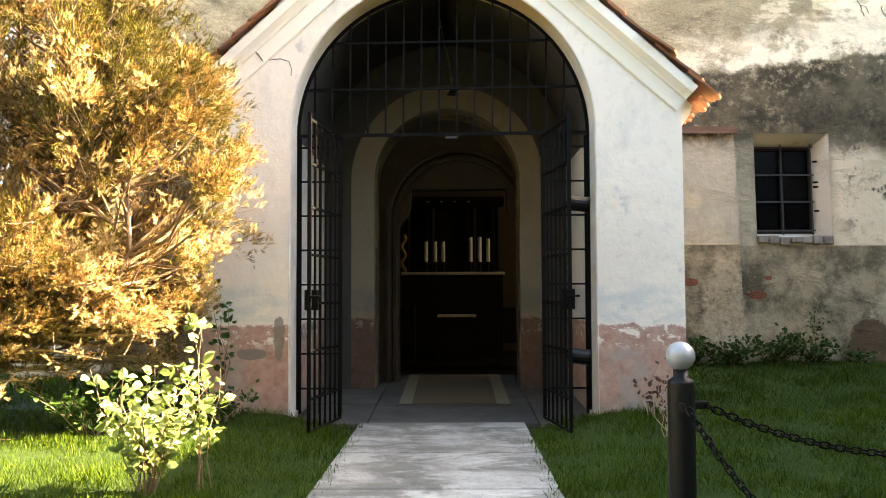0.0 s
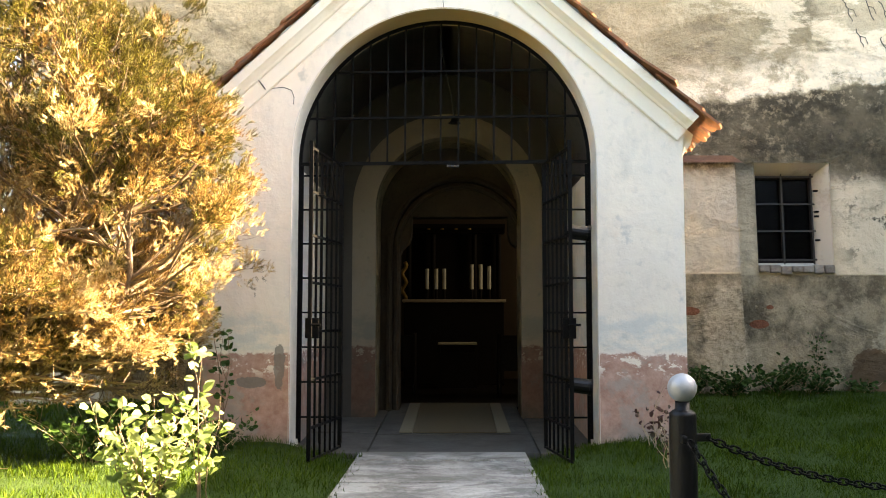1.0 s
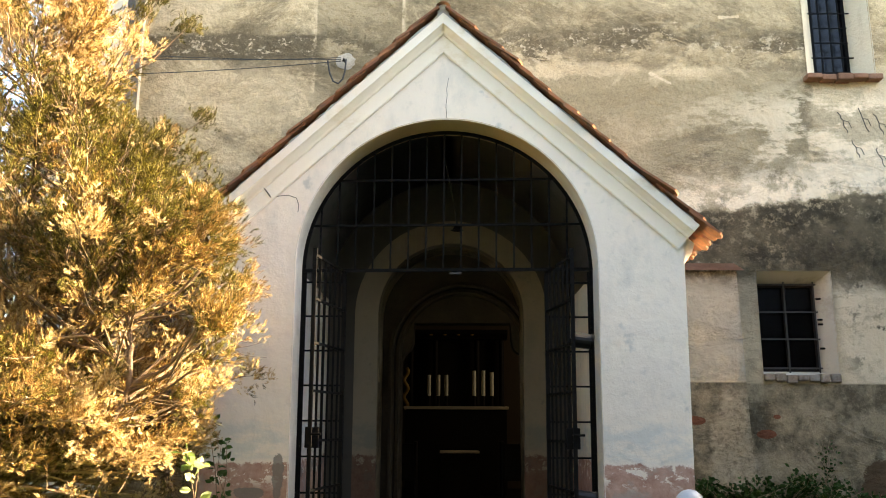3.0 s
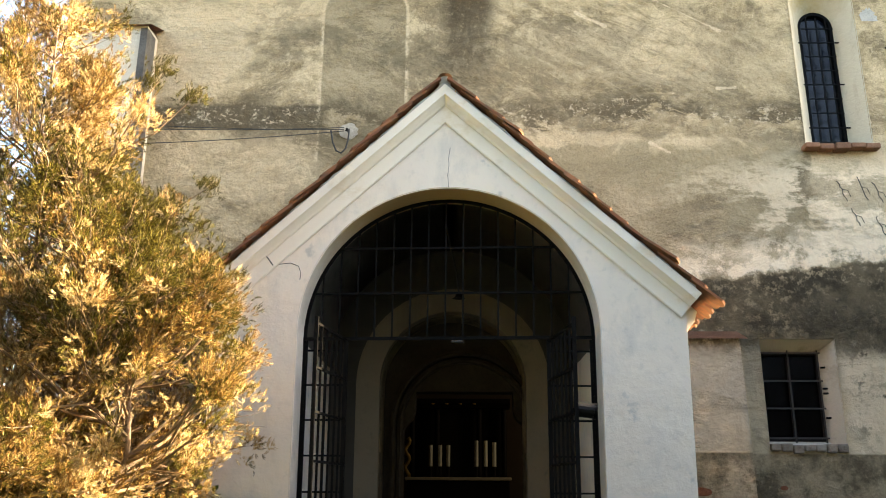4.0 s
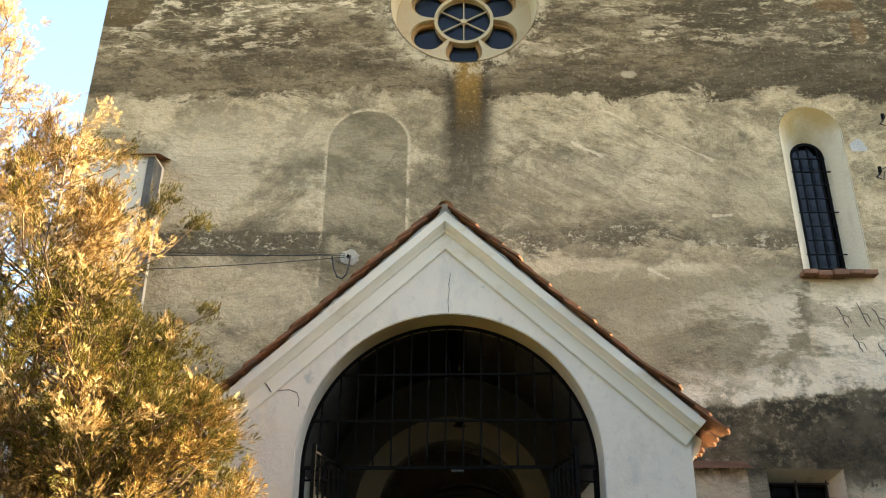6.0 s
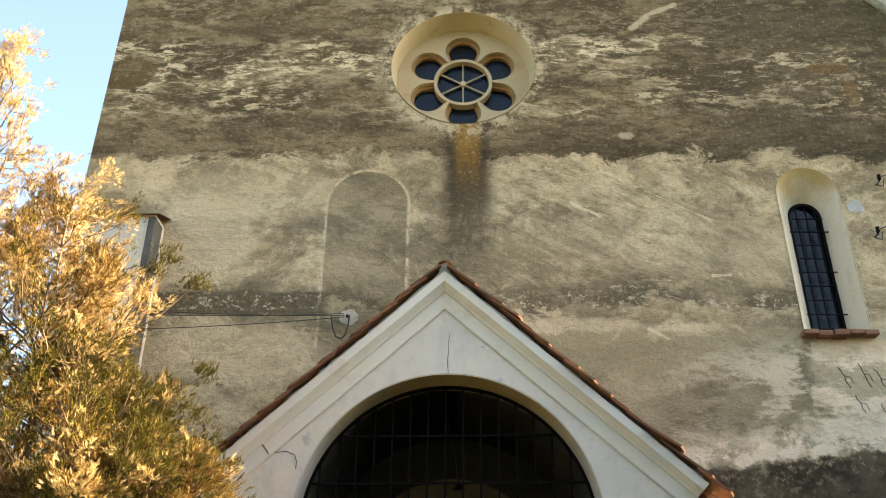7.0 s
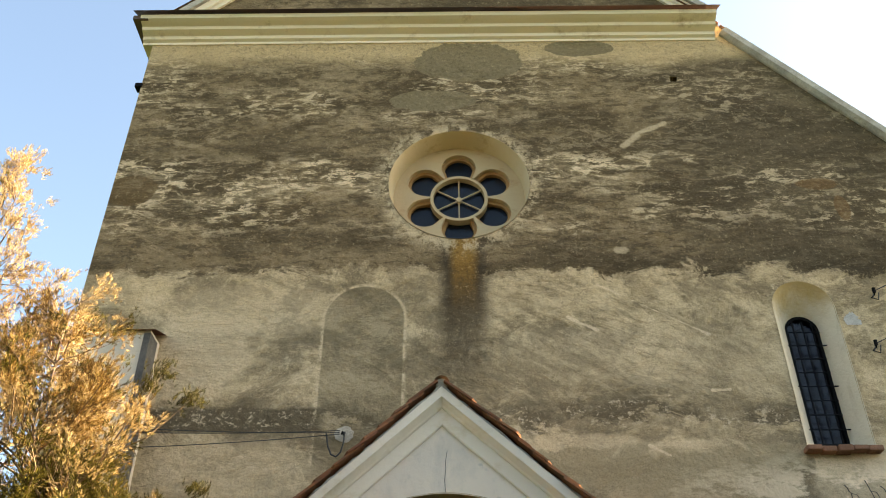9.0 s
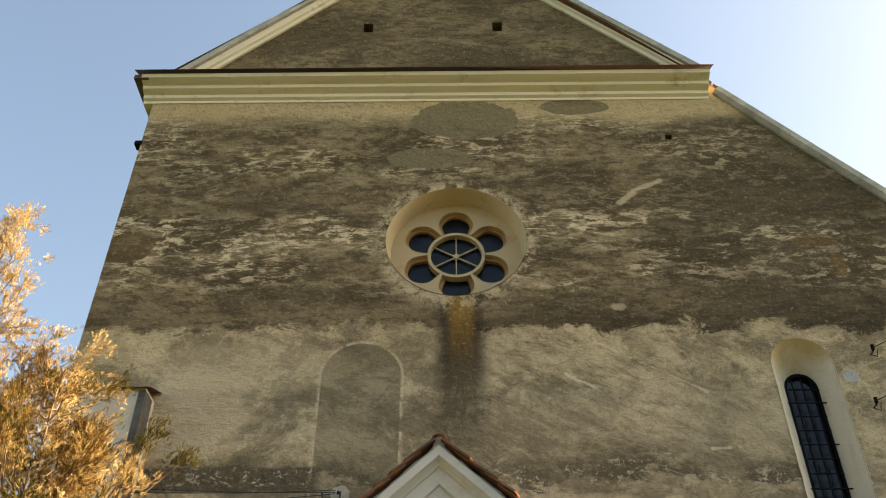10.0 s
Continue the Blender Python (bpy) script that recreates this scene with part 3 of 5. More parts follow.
M_STRAW = leaf("straw_thuja", (0.30, 0.17, 0.07), (0.60, 0.45, 0.20), (0.70, 0.57, 0.30), (0.42, 0.25, 0.10), (0.80, 0.70, 0.46), thin=0.25)
M_THUJA_GREEN = leaf("green_thuja", (0.018, 0.014, 0.004), (0.07, 0.062, 0.010), (0.13, 0.115, 0.016), (0.055, 0.026, 0.008), (0.24, 0.20, 0.035), thin=0.15)
M_BARK = plain("bark", (0.14, 0.09, 0.055), (0.24, 0.16, 0.10), 0.9, scale=25, depth=0.01)
M_LIMB = plain("brown_limb", (0.10, 0.062, 0.035), (0.24, 0.16, 0.09), 0.9, scale=14)
M_TWIG = plain("dry_twig", (0.32, 0.22, 0.13), (0.42, 0.31, 0.20), 0.85)
M_ROSELEAF = leaf("rose_leaf", (0.10, 0.15, 0.035), (0.30, 0.36, 0.12), (0.50, 0.53, 0.26), thin=0.35, rough=0.45)
M_SHADELEAF = leaf("ivy_and_shade_leaf", (0.025, 0.055, 0.012), (0.045, 0.09, 0.02), (0.07, 0.12, 0.03), thin=0.3, rough=0.5)
M_REDLEAF = leaf("red_shoot", (0.07, 0.035, 0.03), (0.12, 0.06, 0.045), (0.08, 0.08, 0.04), thin=0.3)
M_POST = plain("painted_post", (0.003, 0.003, 0.003), (0.007, 0.006, 0.0055), 0.42, spec=0.2)
M_BALL = plain("silver_paint", (0.30, 0.30, 0.30), (0.38, 0.38, 0.37), 0.5, 0.4)
# also colours the window backings, in place of dark rooms
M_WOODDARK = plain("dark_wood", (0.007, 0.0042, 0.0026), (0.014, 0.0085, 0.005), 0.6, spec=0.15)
M_GOLD = plain("gilded_wood", (0.45, 0.26, 0.06), (0.55, 0.34, 0.10), 0.4, 0.4)
M_WAX = plain("candle_wax", (0.88, 0.80, 0.60), (0.90, 0.84, 0.66), 0.5)
M_CLOTH = plain("altar_cloth", (0.62, 0.50, 0.34), (0.70, 0.58, 0.42), 0.9)
M_MAT = plain("brown_runner", (0.085, 0.062, 0.03), (0.115, 0.085, 0.042), 0.95, scale=70)
M_MATEDGE = plain("runner_border", (0.26, 0.22, 0.14), (0.13, 0.10, 0.06), 0.95, scale=45)
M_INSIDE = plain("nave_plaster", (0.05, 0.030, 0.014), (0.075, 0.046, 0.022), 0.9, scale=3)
M_WIRE = plain("black_cable", (0.02, 0.02, 0.02), (0.03, 0.03, 0.03), 0.6)
M_MORTAR = stone("pale_mortar", (0.46, 0.45, 0.41), (0.58, 0.57, 0.53), 0.02, 8)
M_SHADE_STRIP = stone("grey_shade_strip", (0.07, 0.066, 0.06), (0.14, 0.132, 0.12), 0.015, 4)
M_GUTTER = plain("sheet_metal", (0.10, 0.06, 0.04), (0.16, 0.10, 0.07), 0.6, 0.3)
M_SILL = stone("worn_sill", (0.17, 0.125, 0.09), (0.33, 0.28, 0.22), 0.02, 5)
M_BRICK = stone("sill_brick", (0.17, 0.08, 0.045), (0.29, 0.15, 0.09), 0.01, 6)
M_RUST = plain("grey_iron", (0.022, 0.02, 0.018), (0.045, 0.036, 0.028), 0.7)
M_SEAM = plain("crack_shadow", (0.05, 0.045, 0.04), (0.09, 0.08, 0.07), 0.95)


# ---- mesh helpers ----
from mathutils.geometry import tessellate_polygon


def mesh_of(bm, name, material, smooth=False):
    me = bpy.data.meshes.new(name)
    bm.normal_update()
    bm.to_mesh(me)
    bm.free()
    me.materials.append(material)
    if smooth:
        for p in me.polygons:
            p.use_smooth = True
    return me


def part(name, bm, material, parent=None, label="", smooth=False):
    ob = new(name, mesh_of(bm, name, material, smooth))
    ob.parent = parent
    if label:
        tagged(ob, label)
    return ob


def thing(name, label, category, group="", kind="", at=(0, 0, 0)):
    ob = new(name)
    ob.location = at
    return tagged(ob, label, category, group, kind)


def lean(bm, z0=1.0):
    for v in bm.verts:
        v.co.y += LEAN * (v.co.z - z0)
    return bm


def slab(outer, holes, y0, y1, bm=None):
    """An upright slab in the xz plane from y0 to y1, with openings right through it."""
    bm = bm or bmesh.new()
    loops = [outer, *holes]
    tris = tessellate_polygon([[Vector((x, z, 0)) for x, z in lp] for lp in loops])
    flat = [p for lp in loops for p in lp]
    f = [bm.verts.new((x, y0, z)) for x, z in flat]
    b = [bm.verts.new((x, y1, z)) for x, z in flat]
    for t in tris:
        if len(set(t)) == 3:
            try:
                bm.faces.new([f[i] for i in t])
                bm.faces.new([b[i] for i in reversed(t)])
            except ValueError:
                pass
    k = 0
    for lp in loops:
        n = len(lp)
        for i in range(n):
            j = (i + 1) % n
            bm.faces.new((f[k + i], b[k + i], b[k + j], f[k + j]))
        k += n
    bmesh.ops.recalc_face_normals(bm, faces=bm.faces)
    return bm


def box(x0, x1, y0, y1, z0, z1, bevel=0.0, bm=None):
    bm = bm or bmesh.new()
    r = bmesh.ops.create_cube(bm, size=1.0, matrix=Matrix.LocRotScale(((x0 + x1) / 2, (y0 + y1) / 2, (z0 + z1) / 2), None, (x1 - x0, y1 - y0, z1 - z0)))
    if bevel:
        edges = {e for v in r["verts"] for e in v.link_edges}
        bmesh.ops.bevel(bm, geom=list(edges), offset=bevel, segments=2, affect="EDGES", profile=0.6)
    return bm


def circle(cx, cz, r, n=48, a0=0.0):
    return [(cx + r * math.cos(a0 + 2 * math.pi * i / n), cz + r * math.sin(a0 + 2 * math.pi * i / n)) for i in range(n)]


def arch_path(x0, x1, z0, spring, n=36, rise=None):
    """From the left foot up over a round arch to the right foot."""
    c, r = (x0 + x1) / 2, (x1 - x0) / 2
    rise = rise or r
    return [(x0, z0)] + [(c - r * math.cos(math.pi * i / n), spring + rise * math.sin(math.pi * i / n)) for i in range(n + 1)] + [(x1, z0)]


def rod(points, r, n=8, bm=None, taper=1.0):
    """A round bar or stem along points."""
    bm = bm or bmesh.new()
    pts = [Vector(p) for p in points]
    rings, m = [], len(pts)
    for i, p in enumerate(pts):
        d = (pts[min(i + 1, m - 1)] - pts[max(i - 1, 0)]).normalized()
        side = d.orthogonal().normalized() if i == 0 else (side - d * side.dot(d)).normalized()
        up = d.cross(side)
        rr = r * (1 + (taper - 1) * i / max(m - 1, 1))
        rings.append([bm.verts.new(p + rr * (math.cos(2 * math.pi * k / n) * side + math.sin(2 * math.pi * k / n) * up)) for k in range(n)])
    for a, b in zip(rings, rings[1:]):
        for k in range(n):
            bm.faces.new((a[k], a[(k + 1) % n], b[(k + 1) % n], b[k]))
    bm.faces.new(list(reversed(rings[0])))
    bm.faces.new(rings[-1])
    return bm


def flat_bar(points, w, d, bm=None):
    """A bar of w by d along points in an upright plane; d runs along y."""
    bm = bm or bmesh.new()
    pts = [Vector(p) for p in points]
    rings, m = [], len(pts)
    for i, p in enumerate(pts):
        t = (pts[min(i + 1, m - 1)] - pts[max(i - 1, 0)]).normalized()
        s = t.cross(Vector((0, 1, 0))).normalized() if abs(t.y) < 0.9 else Vector((1, 0, 0))
        q = s.cross(t).normalized()
        rings.append([bm.verts.new(p + s * a * w / 2 + q * b * d / 2) for a, b in ((-1, -1), (1, -1), (1, 1), (-1, 1))])
    for a, b in zip(rings, rings[1:]):
        for k in range(4):
            bm.faces.new((a[k], a[(k + 1) % 4], b[(k + 1) % 4], b[k]))
    bm.faces.new(list(reversed(rings[0])))
    bm.faces.new(rings[-1])
    bmesh.ops.recalc_face_normals(bm, faces=bm.faces)
    return bm


def sweep(path, profile, bm=None):
    """A moulding along a path of (x, z): profile points are (outward, y). Outward is to the left of the way."""
    bm = bm or bmesh.new()
    pts = [Vector((x, 0, z)) for x, z in path]
    rings, m = [], len(pts)
    for i, p in enumerate(pts):
        d0 = (pts[i] - pts[i - 1]).normalized() if i else (pts[1] - pts[0]).normalized()
        d1 = (pts[i + 1] - pts[i]).normalized() if i < m - 1 else d0
        n0, n1 = Vector((-d0.z, 0, d0.x)), Vector((-d1.z, 0, d1.x))
        n = (n0 + n1).normalized()
        n = n / max(n.dot(n0), 0.3)
        rings.append([bm.verts.new(p + n * o + Vector((0, y, 0))) for o, y in profile])
    k = len(profile)
    for a, b in zip(rings, rings[1:]):
        for j in range(k):
            bm.faces.new((a[j], a[(j + 1) % k], b[(j + 1) % k], b[j]))
    bm.faces.new(list(reversed(rings[0])))
    bm.faces.new(rings[-1])
    bmesh.ops.recalc_face_normals(bm, faces=bm.faces)
    return bm


def ground_z(x, y):
    """The lawn: level by the path, banked up against the church."""
    def s(a, b, v):
        v = min(max((v - a) / (b - a), 0), 1)
        return v * v * (3 - 2 * v)
    away = s(0.75, 1.7, abs(x + 0.13))
    z = away * (0.17 * s(5.5, 8.6, y) + 0.26 * s(8.6, 11.4, y)) * (1 - 0.3 * s(-1.5, -3, x))
    if abs(x + 0.11) < 2.3 and y > 8.95:
        return -0.12
    return z + away * 0.02 * noise.noise((x * 0.9, y * 0.9, 0)) - 0.015


# ---- the church ----
church = thing("church", "old church with weathered grey plaster front and stepped gable roof", "church")
rose_hole = circle(0.06, 10.68, 1.17, 56)
slit_hole = arch_path(4.70, 5.60, 5.98, 8.20, 18)
putlog = [(3.87, 13.04), (3.88, 13.17), (4.01, 13.16), (4.00, 13.03)]
win_hole = [(3.80, 1.90), (3.80, 3.28), (4.74, 3.28), (4.74, 1.90)]
portal = arch_path(-0.99, 0.815, -0.3, 2.68, 28)
front = [(-5.68, -0.3), *portal, (16.0, -0.3), (16.0, 1.5), (5.08, 14.3), (4.98, 14.6), (-5.68, 14.6)]
part("front_wall", lean(slab(front, [rose_hole, slit_hole, win_hole, putlog], FRONT, FRONT + 0.66)), M_OLD, church)
inner_portal = [(-0.735, -0.3), (-0.735, 2.16), (-0.70, 2.24), (-0.62, 2.31), (-0.585, 2.40), (-0.575, 2.66), (0.70, 2.66), (0.71, 2.40), (0.745, 2.31), (0.835, 2.24), (0.875, 2.16), (0.875, -0.3)]
inner_front = [(-2.2, -0.3), *inner_portal, (2.4, -0.3), (2.4, 5.2), (-2.2, 5.2)]
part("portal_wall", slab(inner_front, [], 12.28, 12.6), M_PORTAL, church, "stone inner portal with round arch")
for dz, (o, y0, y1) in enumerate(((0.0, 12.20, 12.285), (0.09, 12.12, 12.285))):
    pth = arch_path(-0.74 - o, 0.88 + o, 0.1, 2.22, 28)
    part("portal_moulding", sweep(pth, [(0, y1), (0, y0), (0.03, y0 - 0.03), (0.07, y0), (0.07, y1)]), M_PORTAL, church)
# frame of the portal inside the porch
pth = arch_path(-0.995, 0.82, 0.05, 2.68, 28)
part("portal_frame", sweep(pth, [(0, FRONT + 0.3), (0, FRONT - 0.08), (0.29, FRONT - 0.08), (0.29, FRONT + 0.3)]), M_WHITE_SHADED, church, "pale plaster band round the portal, darkened for shade")

# the body of the church behind the front
part("side_wall", box(-5.68, -4.9, 12.5, 26, -0.3, 14.3), M_OLD, church)
part("side_wall", box(15.2, 16.0, 12.3, 26, -0.3, 1.4), M_OLD, church)
part("back_wall", box(-5.6, 16, 25.5, 26, -0.3, 14), M_OLD, church)
bm = bmesh.new()
for quad in (((-6.0, 12.35, 14.6), (-0.25, 12.45, 19.8), (-0.25, 26, 19.8), (-6.0, 26, 14.6)), ((-0.25, 12.45, 19.8), (5.0, 12.35, 14.6), (5.0, 26, 14.6), (-0.25, 26, 19.8)),
             ((5.0, 12.3, 14.5), (16.3, 12.0, 1.5), (16.3, 26, 1.5), (5.0, 26, 14.5))):
    bm.faces.new([bm.verts.new(p) for p in quad])
bmesh.ops.solidify(bm, geom=bm.faces[:], thickness=0.12)
part("roof", bm, M_TILE, church, "red clay tile roof")
bm = box(-5.0, 8.0, 12.62, 25.4, 7.0, 7.2)
part("nave_ceiling", bm, M_INSIDE, church)

# gable above the cornice
g = [(-5.30, 14.7), (-0.30, 19.75), (4.85, 14.7)]
holes = [[(x - 0.1, 16.45), (x - 0.1, 16.75), (x + 0.1, 16.75), (x + 0.1, 16.45)] for x in (-1.72, 0.96)]
part("gable_wall", lean(slab(g, holes, FRONT + 0.12, FRONT + 0.5)), M_OLD, church, "dark weathered gable wall with two small vents")
rk = [(-5.36, 14.86), (-0.30, 19.98), (4.88, 14.86)]
part("gable_moulding", lean(sweep(rk, [(-0.02, FRONT + 0.3), (-0.21, FRONT + 0.3), (-0.21, FRONT + 0.07), (-0.15, FRONT + 0.05), (-0.135, FRONT + 0.0), (-0.05, FRONT - 0.03), (-0.02, FRONT - 0.03)])), M_CREAM, church, "cream raking moulding")
part("gable_coping", lean(sweep(rk, [(-0.02, FRONT + 0.5), (-0.02, FRONT - 0.10), (0.09, FRONT - 0.12), (0.11, FRONT + 0.5)])), M_COPING, church, "grey stone coping")

# cornice across the front
prof = [(0.0, 0.30), (0.0, -0.02), (0.06, -0.02), (0.09, -0.08), (0.16, -0.09), (0.19, -0.17), (0.21, -0.22), (0.27, -0.24), (0.30, -0.33), (0.33, -0.40), (0.41, -0.42), (0.43, -0.36), (0.43, 0.30)]
part("cornice", lean(sweep([(-5.86, 14.13), (4.86, 14.13)], [(o, FRONT + y) for o, y in prof])), M_CREAM, church, "stepped cream cornice with dark top edge")
bm = bmesh.new()
ins = [bm.verts.new(p) for p in ((-5.98, FRONT - 0.52, 14.55), (4.92, FRONT - 0.52, 14.55), (4.92, FRONT + 0.35, 15.0), (-5.98, FRONT + 0.35, 15.0))]
bm.faces.new(ins)
bmesh.ops.solidify(bm, geom=bm.faces[:], thickness=0.05)
part("cornice_tiles", lean(bm), M_GUTTER, church, "dark weathered tile strip on the cornice")

bm = box(-6.0, -5.72, FRONT - 0.40, 26, 14.44, 14.54)
part("side_eave", lean(bm), M_GUTTER, church, "dark boarded side eave")
bm = box(-5.80, -5.66, FRONT - 0.02, FRONT + 0.16, 13.02, 13.12, 0.02)
part("iron_stub", lean(bm), M_IRON, church)

# sloping coping of the aisle
part("aisle_coping", lean(sweep([(4.99, 14.30), (16.1, 1.28)], [(-0.05, FRONT + 0.5), (-0.05, FRONT - 0.05), (0.0, FRONT - 0.12), (0.12, FRONT - 0.12), (0.14, FRONT + 0.5)])), M_COPING, church, "pale stone coping of the lean-to roof")


def buttress(x0, x1, y0, top, cap_label, coat):
    bt = new("buttress")
    bt.parent = church
    bm = bmesh.new()
    ys = FRONT + 0.2
    bm = slab([(x0, -0.3), (x0 + 0.02, top), (x1 - 0.05, top), (x1 + 0.02, -0.3)], [], y0, ys)
    lean(bm)
    part("body", bm, coat, bt)
    bm = bmesh.new()
    rr = [(x0 - 0.05, y0 - 0.08, top - 0.02), (x1 + 0.03, y0 - 0.08, top - 0.02), (x1 + 0.03, ys, top + 0.22), (x0 - 0.05, ys, top + 0.22)]
    bm.faces.new([bm.verts.new(p) for p in rr])
    bmesh.ops.solidify(bm, geom=bm.faces[:], thickness=0.06)
    part("cap", lean(bm), M_BRICK, bt, cap_label)
    return bt


tall = buttress(-5.35, -4.28, FRONT - 0.42, 7.62, "brown tile cap", M_WINREVEAL)
# dark strip put on for the shade along the buttress's right side
part("flashing", lean(slab([(-4.42, 3.0), (-4.42, 7.58), (-4.325, 7.58), (-4.29, 3.0)], [], FRONT - 0.434, FRONT - 0.1)), M_SHADE_STRIP, tall, "dark grey corner strip standing in for the shaded side")
buttress(2.25, 3.50, FRONT - 0.34, 3.24, "reddish brick cap", M_OLD)
# ---- rose window ----
rose = new("rose_window")
rose.parent = church
RX, RZ, RY = 0.06, 10.68, FRONT + 0.02
bm = bmesh.new()
outer, inner = circle(RX, RZ, 1.165, 56), circle(RX, RZ, 0.98, 56)
va = [bm.verts.new((x, FRONT - 0.012, z)) for x, z in outer]
vm = [bm.verts.new((RX + (x - RX) * 0.985, FRONT + 0.06, RZ + (z - RZ) * 0.985)) for x, z in outer]
vb = [bm.verts.new((RX + (x - RX) * 0.945, FRONT + 0.45, RZ + (z - RZ) * 0.945)) for x, z in outer]
for a, b in ((va, vm), (vm, vb)):
    for i in range(56):
        j = (i + 1) % 56
        bm.faces.new((a[i], b[i], b[j], a[j]))
part("reveal", lean(bm), M_REVEAL, rose, "deep ochre plaster reveal", True)


def hexafoil(disc, foil, dist=0.66, n=180):
    """The outline of a disc with six round foils."""
    out = []
    for i in range(n):
        a = 2 * math.pi * i / n
        best = disc
        for k in range(6):
            t = a - (math.pi / 2 + k * math.pi / 3)
            h = foil * foil - (dist * math.sin(t)) ** 2
            if h > 0 and math.cos(t) > 0:
                best = max(best, dist * math.cos(t) + math.sqrt(h))
        out.append((RX + best * math.cos(a), RZ + best * math.sin(a)))
    return out


TY = FRONT + 0.40
part("tracery", lean(slab(circle(RX, RZ, 1.15, 64), [hexafoil(0.485, 0.295)], TY, TY + 0.09)), M_TRACERY, rose, "pale stone tracery with six foils")
part("tracery_step", lean(slab(circle(RX, RZ, 1.14, 64), [hexafoil(0.45, 0.245)], TY + 0.092, TY + 0.20)), M_OCHRE, rose, "ochre inner step of the foils")
part("ring", lean(slab(circle(RX, RZ, 0.488, 48), [circle(RX, RZ, 0.435, 48)], TY + 0.02, TY + 0.17)), M_TRACERY, rose)
part("pane", lean(slab(circle(RX, RZ, 0.46, 40), [], TY + 0.14, TY + 0.148)), M_GLASS_HIGH, rose)
for i in range(6):
    a = math.pi / 2 + i * math.pi / 3
    part("pane", lean(slab(circle(RX + 0.67 * math.cos(a), RZ + 0.67 * math.sin(a), 0.245, 24), [], TY + 0.155 + 0.003 * i, TY + 0.157 + 0.003 * i)), M_GLASS_HIGH, rose)
    p0, p1 = (RX, TY + 0.10, RZ), (RX + 0.44 * math.cos(a), TY + 0.10, RZ + 0.44 * math.sin(a))
    part("spoke", lean(flat_bar([p0, p1], 0.018, 0.03)), M_TRACERY, rose)
part("boss", lean(slab(circle(RX, RZ, 0.05, 20), [], TY + 0.06, TY + 0.13)), M_TRACERY, rose)
# dark sheet behind the rose, in place of the unlit space
rc = slab(circle(RX, RZ, 1.3, 24), [], FRONT + 0.9, FRONT + 0.95)
part("backing", lean(rc), M_WOODDARK, rose)

# ---- slit window ----
slit = new("slit_window")
slit.parent = church
o_path = arch_path(4.69, 5.61, 5.98, 8.20, 18)
i_path = arch_path(4.93, 5.43, 5.98, 7.98, 18)
bm = bmesh.new()
va = [bm.verts.new((x, FRONT - 0.012, z)) for x, z in o_path]
vb = [bm.verts.new((x, FRONT + 0.34, z)) for x, z in i_path]
for i in range(len(va) - 1):
    bm.faces.new((va[i], vb[i], vb[i + 1], va[i + 1]))
part("reveal", lean(bm), M_SLITREVEAL, slit, "ochre and white splayed plaster reveal", True)
part("pane", lean(slab([(4.9, 5.95), (4.9, 8.3), (5.46, 8.3), (5.46, 5.95)], [], FRONT + 0.42, FRONT + 0.43)), M_GLASS_HIGH, slit)
# the backing is a dark sheet that stands for the unlit interior
part("backing", lean(box(4.6, 5.8, FRONT + 0.8, FRONT + 0.85, 5.8, 8.6)), M_WOODDARK, slit)
part("frame", lean(sweep(arch_path(4.97, 5.39, 6.02, 7.98, 18), [(0, FRONT + 0.41), (0, FRONT + 0.35), (0.035, FRONT + 0.35), (0.035, FRONT + 0.41)])), M_IRON, slit)
for x in (5.04, 5.18, 5.32):
    part("bar", lean(flat_bar([(x, FRONT + 0.30, 6.0), (x, FRONT + 0.30, 8.12)], 0.018, 0.018)), M_IRON, slit)
for i in range(9):
    z = 6.12 + i * 0.225
    wide = i % 3 == 1
    part("crossbar", lean(flat_bar([(4.84 if wide else 4.95, FRONT + 0.28, z), (5.52 if wide else 5.41, FRONT + 0.28, z)], 0.016, 0.016)), M_IRON, slit)
sill = new("sill")
sill.parent = slit
for k in range(5):
    x0 = 4.63 + k * 0.205
    part("brick", lean(box(x0, x0 + 0.195, FRONT - 0.12 - random.uniform(0, 0.07), FRONT + 0.38, 5.865 + random.uniform(-0.02, 0.02), 5.95 + random.uniform(-0.02, 0.02), 0.018)), M_BRICK, sill)

# ---- barred ground-floor window ----
win = new("barred_window")
win.parent = church
bm = bmesh.new()
oo = [(3.795, 1.895), (3.795, 3.285), (4.745, 3.285), (4.745, 1.895)]
ii = [(3.84, 2.02), (3.84, 3.16), (4.63, 3.16), (4.63, 2.02)]
va = [bm.verts.new((x, FRONT - 0.008, z)) for x, z in oo]
vb = [bm.verts.new((x, FRONT + 0.30, z)) for x, z in ii]
for i in range(4):
    bm.faces.new((va[i], vb[i], vb[(i + 1) % 4], va[(i + 1) % 4]))
part("reveal", lean(bm), M_WINREVEAL, win, "whitewashed splayed reveal")
# dark sheet added behind the casement so the room reads unlit
part("backing", lean(box(3.6, 5.0, FRONT + 0.8, FRONT + 0.85, 1.8, 3.5)), M_WOODDARK, win)
part("frame", lean(slab([(3.82, 2.0), (3.82, 3.18), (4.65, 3.18), (4.65, 2.0)], [[(3.88, 2.06), (3.88, 3.11), (4.215, 3.11), (4.215, 2.06)], [(4.255, 2.06), (4.255, 3.11), (4.59, 3.11), (4.59, 2.06)]], FRONT + 0.30, FRONT + 0.36)), M_WOODDARK, win, "dark wooden casement frame")
for x0, x1 in ((3.87, 4.22), (4.26, 4.60)):
    part("pane", lean(box(x0, x1, FRONT + 0.335, FRONT + 0.341, 2.05, 3.12)), M_GLASS, win)
